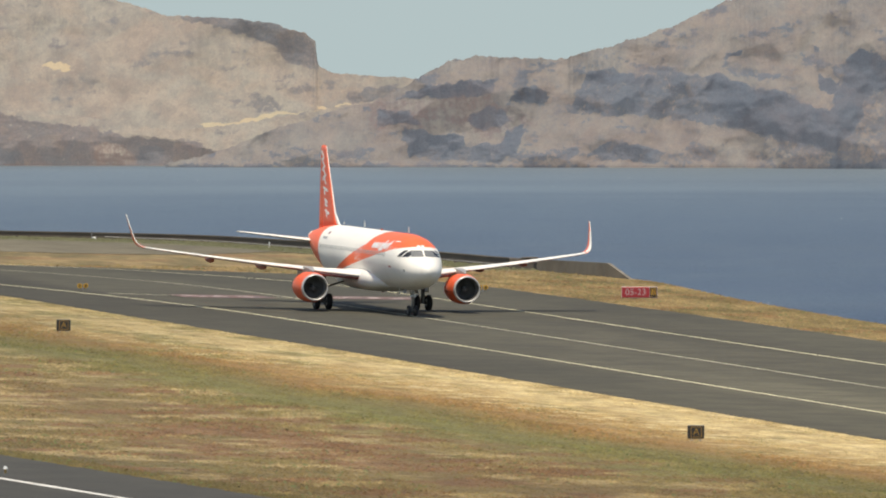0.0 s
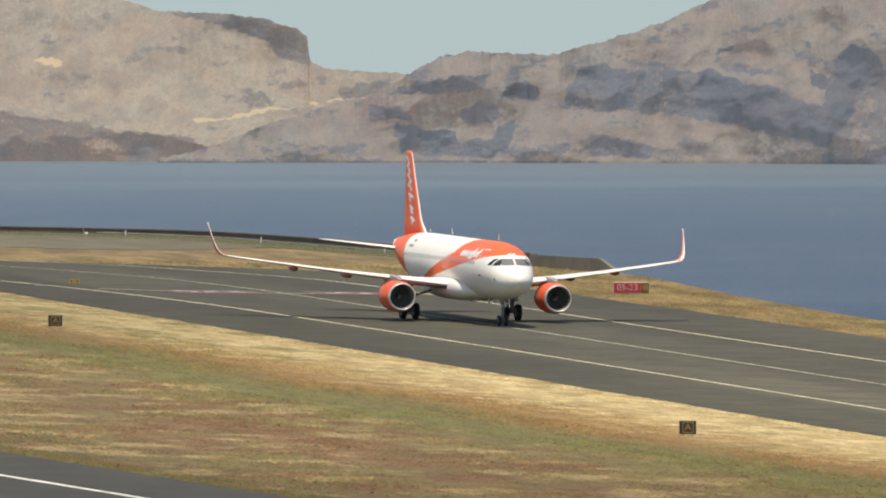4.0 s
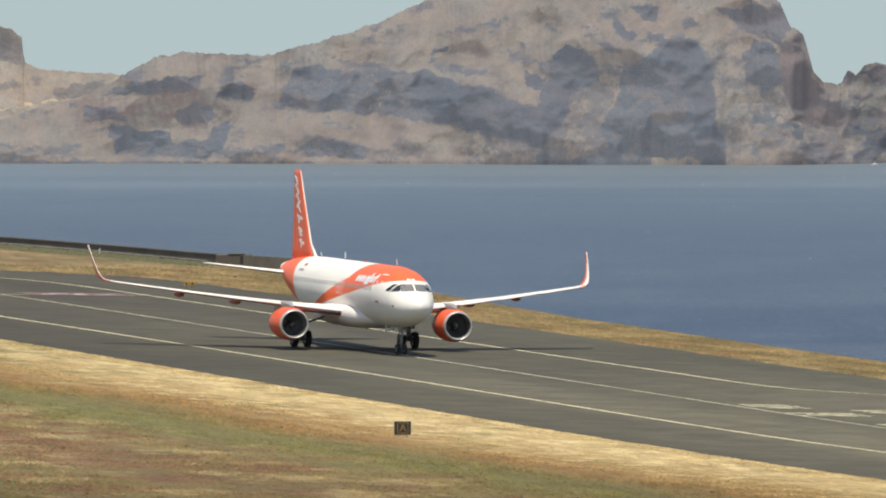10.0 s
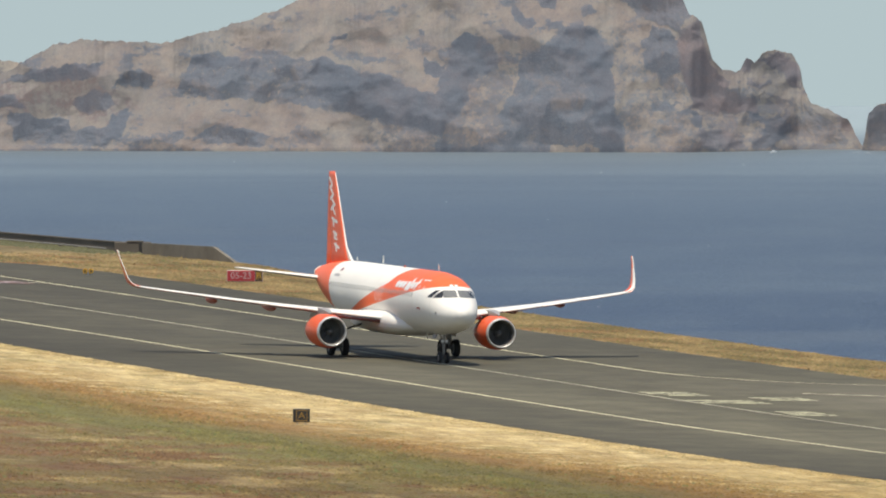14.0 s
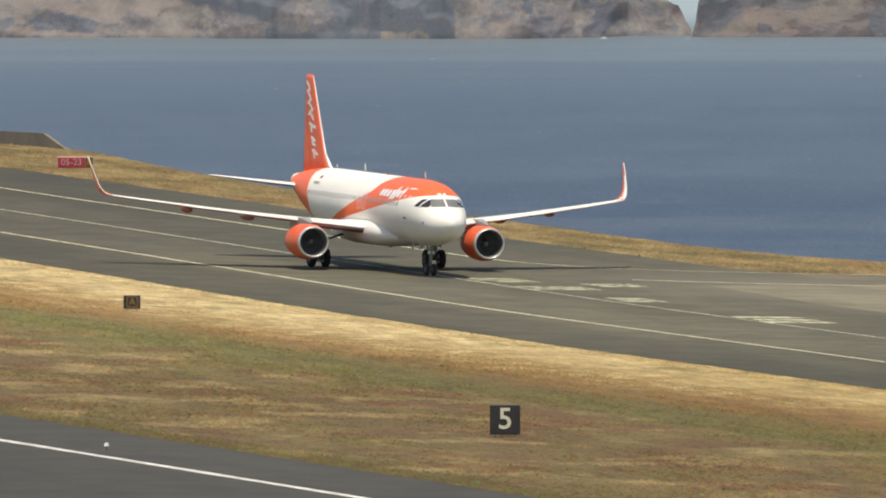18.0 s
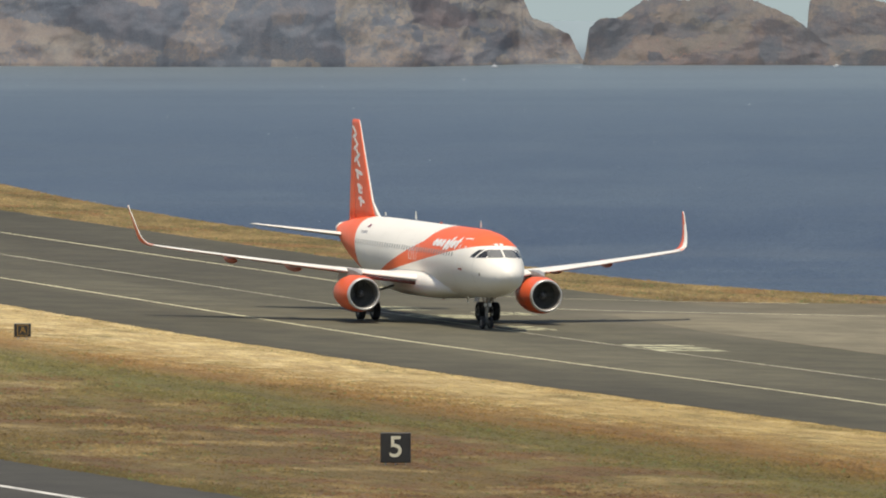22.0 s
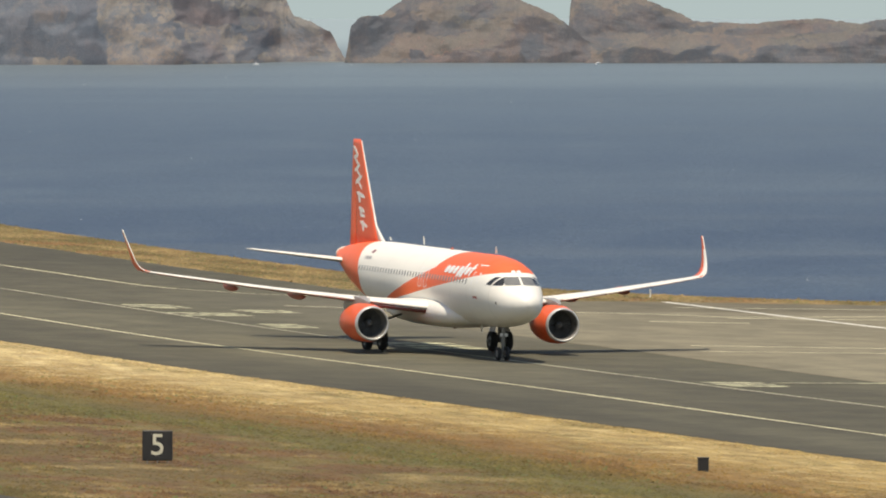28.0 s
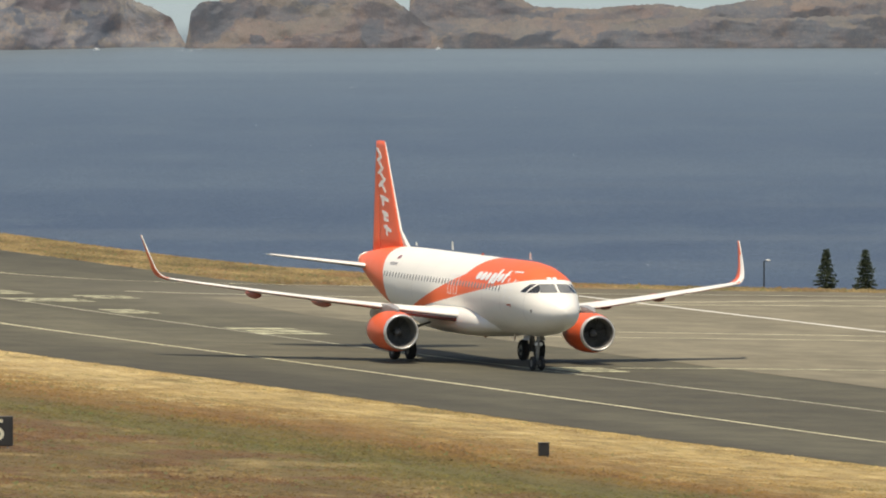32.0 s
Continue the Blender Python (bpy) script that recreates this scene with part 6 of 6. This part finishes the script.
def build_walls():
    run_of_wall("wall_sea", smooth_line([(-332, -300), (-332, -40), (-330, 2), (-325, 21), (-317, 31.5), (-298, 36.5), (-274, 40), (-252, 42.5)], 5), (0.30, 0.86), 0.4, WALL_DARK, "long dark parapet wall at the platform's edge")
    # low dark scrub along the wall's foot
    outer = smooth_line([(-331.4, -300), (-331.4, -40), (-329.4, 2), (-324.5, 20.6), (-316.6, 31.0), (-297.8, 36.0), (-274, 39.5), (-250, 42.2)], 4)
    inner = smooth_line([(-250, 39.6), (-268, 36.4), (-289, 31.8), (-305, 27.0), (-312.5, 18.5), (-317, 2), (-319, -40), (-319, -300)], 4)
    sheet("scrub_strip", outer + inner, SCRUB, 0.036, 0, "dark olive scrub and earth along the wall", "ground")
    # darker section of the wall, built as a block; cap and door are added
    s = new("wall_dark_block")
    part("block", box((-1.5, -0.4, -0.3), (1.5, 0.6, 0.92), None, 0.05), WALL_DARK, s)
    part("cap", box((-0.5, -0.45, 0.92), (0.9, 0.5, 1.02), None, 0.04), WALL_DARK, s)
    part("door", box((0.5, -0.43, 0.0), (1.2, -0.4, 0.84), None, 0.01), SIGN_BLACK, s)
    s.matrix_world = facing_viewer(-249, 43.0, 0, 0)
    tagged(s, "dark weathered concrete block at the end of the wall", "hut")
    # pale wall of cast panels with a sloping end
    a0, b0 = Vector((-246.5, 43.3)), Vector((-228.5, 44.6))
    n = 7
    d = (b0 - a0).normalized()
    w = new("wall_pale")
    tagged(w, "weathered pale concrete wall with a sloping end", "wall", "", "structure")
    w.matrix_world = FIELD
    m = Matrix.Translation((a0.x, a0.y, 0)) @ Matrix.Rotation(math.atan2(d.y, d.x), 4, "Z")
    ln = (b0 - a0).length / n
    for k in range(n):
        bm = bmesh.new()
        top0, top1 = 0.93 + 0.27 * k / n, 0.93 + 0.27 * (k + 1) / n
        vs = []
        for y in (-0.15, 0.15):
            vs.append([bm.verts.new(p) for p in ((k * ln + 0.02, y, -0.6), ((k + 1) * ln - 0.02, y, -0.6), ((k + 1) * ln - 0.02, y, top1), (k * ln + 0.02, y, top0))])
        bm.faces.new(vs[0])
        bm.faces.new(vs[1][::-1])
        for i in range(4):
            bm.faces.new((vs[0][i], vs[1][i], vs[1][(i + 1) % 4], vs[0][(i + 1) % 4]))
        bmesh.ops.recalc_face_normals(bm, faces=bm.faces)
        part("panel", bm, WALL_PALE, w).matrix_basis = m
    bm = bmesh.new()
    vs = [[bm.verts.new((n * ln + dx, y, z)) for dx, z in ((0.02, -0.8), (9.8, -1.3), (9.8, -0.6), (0.4, 1.18), (0.02, 1.20))] for y in (-0.15, 0.15)]
    bm.faces.new(vs[0])
    bm.faces.new(vs[1][::-1])
    for i in range(5):
        bm.faces.new((vs[0][i], vs[1][i], vs[1][(i + 1) % 5], vs[0][(i + 1) % 5]))
    bmesh.ops.recalc_face_normals(bm, faces=bm.faces)
    part("sloping_end", bm, WALL_PALE, w).matrix_basis = m
    # pale pipe rail in front of the dark wall
    rail = new("guard_rail")
    rail.matrix_world = FIELD
    tagged(rail, "thin pale pipe rail on posts before the wall", "railing")
    line = smooth_line([(-318, 22.5), (-309, 30), (-294, 34), (-274, 37.6), (-250, 41)], 6)
    for p, q in zip(line, line[1:]):
        bm = bmesh.new()
        tube_into(bm, (*p, 0.34), (*q, 0.34), 0.04, n=6)
        part("pipe", bm, RAIL, rail)
    for p in line[2::8]:
        bm = bmesh.new()
        tube_into(bm, (*p, -0.05), (*p, 0.62), 0.055, n=8)
        part("post", bm, SIGN_WHITE, rail)
    g = new("floodlight_post")
    bm = bmesh.new()
    tube_into(bm, (0, 0, -0.05), (0, 0, 0.8), 0.04, n=8)
    part("post", bm, POST_GREY, g)
    part("lamp_head", box((0.06, -0.12, 0.02), (0.36, 0.16, 0.24), None, 0.04), SIGN_WHITE, g, "pale lamp head")
    g.matrix_world = facing_viewer(-321, 22.0)
    tagged(g, "small pale lamp by a thin post at the road", "lamp")


def build_lamp_post():
    g = new("street_lamp")
    bm = bmesh.new()
    tube_into(bm, (0, 0, -3.6), (0, 0, 1.49), 0.06, 0.045, 10)
    part("pole", bm, SIGN_BLACK, g, "dark pole")
    bm = bmesh.new()
    tube_into(bm, (0, 0, 1.47), (0.14, -0.05, 1.53), 0.03, n=8)
    part("arm", bm, SIGN_BLACK, g)
    bm = bmesh.new()
    bmesh.ops.create_uvsphere(bm, u_segments=14, v_segments=8, radius=1, matrix=Matrix.Translation((0.26, -0.1, 1.54)) @ Matrix.Diagonal((0.17, 0.12, 0.07, 1)))
    part("lamp_head", bm, SIGN_WHITE, g, "white lamp head", True)
    g.matrix_world = facing_viewer(15.5, 65.4)
    tagged(g, "dark lamp post with a white head below the bank", "lamp")


def build_conifer(height, spread, seed, m):
    """A narrow conifer: trunk, whorls of drooping boughs, and needles in many small sprays."""
    rng = random.Random(seed)
    tree = new("conifer")
    bm = bmesh.new()
    tube_into(bm, (0, 0, 0), (0.05, 0, height * 0.5), 0.17, 0.10, 10)
    tube_into(bm, (0.05, 0, height * 0.5), (0, 0, height * 0.99), 0.10, 0.015, 8)
    part("trunk", bm, BARK, tree, "brown trunk")
    limbs, verts, faces = bmesh.new(), [], []
    z = 0.7
    while z < height * 0.985:
        k = (height - z) / height
        reach = spread * (k ** 0.80) * rng.uniform(0.85, 1.12) + 0.05
        n = 9
        a0 = rng.uniform(0, math.tau)
        for i in range(n):
            a = a0 + i * math.tau / n + rng.uniform(-0.25, 0.25)
            r = reach * rng.uniform(0.72, 1.12)
            tip = Vector((math.cos(a) * r, math.sin(a) * r, z - 0.16 * r + rng.uniform(-0.05, 0.08)))
            tube_into(limbs, (0, 0, z), tip, 0.018, 0.006, 4)
            for s in range(int(9 + r * 20)):
                t = rng.uniform(0.18, 1.05)
                p = Vector((0, 0, z)).lerp(tip, t)
                size = 0.11 * rng.uniform(0.6, 1.3)
                for _ in range(2):
                    d = Vector((rng.gauss(0, 1), rng.gauss(0, 1), rng.gauss(0.25, 0.6))).normalized() * size
                    w = d.cross(Vector((rng.gauss(0, 1), rng.gauss(0, 1), rng.gauss(0, 1)))).normalized() * size * 0.42
                    b = len(verts)
                    verts += [p - w, p + w, p + d * 1.5]
                    faces.append((b, b + 1, b + 2))
        z += 0.17 + 0.10 * k
    part("limbs", limbs, BARK, tree, "thin brown boughs")
    me = bpy.data.meshes.new("crown")
    me.from_pydata(verts, [], faces)
    me.materials.append(NEEDLES)
    ob = new("crown", me)
    ob.parent = tree
    tagged(ob, "dark green needle sprays")
    tree.matrix_world = m
    return tagged(tree, "dark green pointed conifer growing below the bank", "tree", "conifers on the bank")


def build_trees():
    for u, v, h, s, seed in ((14.5, 70.1, 6.1, 1.5, 3), (14.5, 72.8, 6.0, 1.5, 8)):
        build_conifer(h, s, seed, facing_viewer(u, v, -3.72))


def build_boats():
    for x, near, seed in ((596, 4120, 1), (1202, 4125, 2)):
        b = new("motorboat")
        bm = bmesh.new()
        loft_into(bm, [[(t, -w, z0), (t, w, z0), (t, w * 1.3, 0.75 + lift), (t, -w * 1.3, 0.75 + lift)] for t, w, z0, lift in ((-1.6, 0.55, -0.2, 0), (0, 0.6, -0.2, 0.02), (1.0, 0.42, -0.15, 0.12), (1.7, 0.05, 0.1, 0.25))])
        bmesh.ops.recalc_face_normals(bm, faces=bm.faces)
        part("hull", bm, HULL, b)
        part("cabin", box((-0.7, -0.4, 0.7), (0.5, 0.4, 1.35), None, 0.08), HULL, b)
        bm = bmesh.new()
        tube_into(bm, (-0.1, 0, 1.3), (-0.1, 0, 2.6), 0.05, n=6)
        part("mast", bm, POST_GREY, b)
        b.matrix_world = Matrix.Translation((x / LENS_UNIT * near, near, SEA_LEVEL)) @ pose(0, 0, 0, 0, 0, 20 * seed) @ Matrix.Scale(0.55, 4)
        tagged(b, "small white motorboat off the rocks", "boat", "boats")


def build_foam():
    """White horses scattered over the sea, and surf along the rocks."""
    rng = random.Random(12)
    verts, faces = [], []
    for k in range(60):
        d = 1500 + 2500 * rng.random() ** 0.8
        x = rng.uniform(-0.065, 0.09) * d
        r = rng.uniform(0.06, 0.16) * d / 2500
        ring = [(x + r * rng.uniform(0.7, 1.6) * math.cos(t), d + 3 * r * math.sin(t), SEA_LEVEL + 0.05) for t in (j * math.tau / 7 for j in range(7))]
        b = len(verts)
        verts += ring + [(x, d, SEA_LEVEL + 0.12 + 0.35 * r)]
        faces += [(b + j, b + (j + 1) % 7, b + 7) for j in range(7)]
    for k in range(18):
        d = rng.uniform(4112, 4136)
        x = rng.gauss(756, 24) / LENS_UNIT * d
        r = rng.uniform(0.06, 0.2)
        b = len(verts)
        verts += [(x + 1.6 * r * math.cos(j * math.tau / 7), d + 3 * r * math.sin(j * math.tau / 7), SEA_LEVEL + 0.05) for j in range(7)] + [(x, d, SEA_LEVEL + 0.2 * r + 0.06)]
        faces += [(b + j, b + (j + 1) % 7, b + 7) for j in range(7)]
    me = bpy.data.meshes.new("foam")
    me.from_pydata(verts, [], faces)
    me.materials.append(FOAM)
    tagged(new("foam", me), "small white wave crests scattered on the sea", "foam", "", "stuff")


def build_tufts():
    """Dry grass in clumps: upright blades on the verges, thicker along the pavement's edge and the rim."""
    rs = np.random.RandomState(6)
    near_u, near_v = zip(*NEAR_EDGE)
    far = sorted(FAR_EDGE)
    rim = [(p[0], p[1]) for p in RIM[9:18]]

    def scatter(n, u0, u1, low, high, power=1.0):
        u = rs.uniform(u0, u1, n)
        lo, hi = low(u), high(u)
        return np.stack([u, hi - (hi - lo) * rs.rand(n) ** power], -1)

    ne = lambda u: np.interp(u, near_u, near_v)
    rw = lambda u: -78.2 + 0.0845 * (u - 121)
    fe = lambda u: np.interp(u, [p[0] for p in far], [p[1] for p in far])
    ri = lambda u: np.interp(u, [p[0] for p in rim], [p[1] for p in rim])
    n_verge = 190000
    verge = scatter(n_verge, -175, 335, rw, lambda u: ne(u) - 0.2)
    # the mown strip along the pavement is short, the rough beyond it stands higher and in drifts
    gap = ne(verge[:, 0]) - verge[:, 1]
    drift = 0.5 + rugged(verge[:, 0] * 0.035, verge[:, 1] * 0.16, 71, 4, 0.6)
    rough = np.clip((gap - 7.0) / 9.0, 0, 1)
    sets = [("grass_verge", verge, 0.030 + 0.070 * rough * np.clip(0.1 + drift, 0.1, 1.5)),
            ("grass_verge", scatter(12000, -175, 335, lambda u: ne(u) - 2.2, lambda u: ne(u) - 0.02), 0.045),
            ("grass_verge", scatter(9000, -60, 335, rw, lambda u: rw(u) + 2.4), 0.11),
            ("grass_bank", scatter(34000, -245, 24, lambda u: fe(u) + 0.15, lambda u: ri(u) + 0.3), 0.10), ("grass_bank", scatter(9000, -245, 16, lambda u: ri(u) - 0.9, lambda u: ri(u) + 0.6), 0.11),
            ("grass_bank", np.stack([rs.uniform(16, 31, 9000), rs.uniform(44, 82, 9000)], -1), 0.12)]
    foot = smooth_line([(-327, -120), (-326, -40), (-324, 2), (-319.5, 20), (-311, 29.5), (-294, 34), (-271, 38), (-250, 40.8)], 30)
    pick = np.array(foot)[rs.randint(0, len(foot), 5000)] + rs.uniform(-4.5, 4.5, (5000, 2)) * (0.9, 0.55)
    sets.append(("scrub", pick, 0.16))
    edge_v, edge_u = [43.2, 49.5, 57.5, 75, 140], [8, 17, 22.5, 26.5, 28]
    last = sets[5][1]
    rim_u = np.interp(last[:, 1], edge_v, edge_u)
    sets[5] = (sets[5][0], last[(last[:, 0] > rim_u - 0.4) & (last[:, 0] < rim_u + 4.5)], sets[5][2])
    for name, p, tall in sets:
        # matted clumps: four-sided mounds pulled up into leaning points, some of them much taller
        n = len(p)
        tall = tall * np.ones(n)
        r = (0.06 + tall) * rs.uniform(0.7, 1.9, n)
        h = tall * rs.uniform(0.5, 1.25, n) * np.where(rs.rand(n) < 0.05, 1.45, 1.0)
        turn = rs.uniform(0, math.tau, n)
        cells = np.empty((n, 5, 3))
        for k in range(4):
            rr = r * rs.uniform(0.6, 1.25, n)
            cells[:, k] = np.stack([p[:, 0] + np.cos(turn + k * math.tau / 4) * rr, p[:, 1] + np.sin(turn + k * math.tau / 4) * rr, np.full(n, -0.02)], -1)
        cells[:, 4] = np.stack([p[:, 0] + rs.normal(0, 0.35, n) * r, p[:, 1] + rs.normal(0, 0.35, n) * r, h], -1)
        base = np.arange(n)[:, None, None] * 5
        faces = (base + np.array([[k, (k + 1) % 4, 4] for k in range(4)])[None]).reshape(-1)
        me = bpy.data.meshes.new(name)
        me.vertices.add(n * 5)
        me.vertices.foreach_set("co", cells.ravel().astype(np.float32))
        me.loops.add(len(faces))
        me.loops.foreach_set("vertex_index", faces.astype(np.int32))
        me.polygons.add(n * 4)
        me.polygons.foreach_set("loop_start", np.arange(0, n * 12, 3, dtype=np.int32))
        me.update(calc_edges=True)
        me.materials.append(SCRUB_LEAF if name == "scrub" else CLUMPS)
        ob = new(name, me)
        ob.matrix_world = FIELD
        tagged(ob, "low dark olive scrub at the foot of the wall" if name == "scrub" else "dry straw-coloured grass tufts", name.split("_")[0], "", "stuff")


build_signs()
build_lights()
build_walls()
build_lamp_post()
build_trees()
build_boats()
build_foam()
build_tufts()


# ---- movement ----
def motions():
    """The airliner rolls along the taxiway; its wheels turn with the way it goes."""
    way = (
        (0, -131.35, 5.49), (1, -124.68, 5.55), (2, -116.97, 5.48), (3, -109.14, 5.47), (4, -101.47, 5.60), (5, -93.36, 5.67), (6, -84.65, 5.62), (7, -75.53,
        5.50), (8, -66.35, 5.39), (9, -57.11, 5.30), (10, -47.65, 5.21), (11, -37.99, 5.10), (12, -28.40, 5.03), (13, -19.13, 5.06), (14, -9.99, 5.16), (15,
        -0.39, 5.13), (16, 10.06, 4.87), (17, 21.48, 4.34), (18, 32.45, 3.91), (19, 42.66, 3.66), (20, 52.20, 3.57), (21, 61.27, 3.60), (22, 70.19,
        3.68), (23, 79.03, 3.77), (24, 87.51, 3.88), (25, 95.24, 4.14), (26, 102.02, 4.60), (27, 108.38, 5.18), (28, 115.58, 5.59), (29, 123.28, 5.93), (30,
        131.10, 6.29), (31, 138.79, 6.74), (32, 146.48, 7.24),
    )
    way = [(t, u + k, v - 0.265 * k) for (t, u, v), k in zip(way, np.interp([row[0] for row in way], (0, 8, 18, 32), (4.6, 4.6, 1.6, 0.4)).tolist())]
    walk(AIRLINER, [(t, spot(u, v, 0.03, 0.1)) for t, u, v in way])

    def rolled(t):
        k = max(i for i in range(len(way)) if way[i][0] <= t + 1e-6)
        if k == len(way) - 1:
            return way[k][1]
        (t0, u0, _), (t1, u1, _) = way[k], way[k + 1]
        return u0 + (u1 - u0) * (t - t0) / (t1 - t0)

    for wheel, radius in WHEELS:
        home = wheel.location.copy()
        rows = []
        for k in range(769):
            t = min(32.0, k / 24)
            rows.append((t, Matrix.Translation(home) @ Matrix.Rotation((rolled(t) - way[0][1]) / radius, 4, "Y")))
        walk(wheel, rows)


motions()
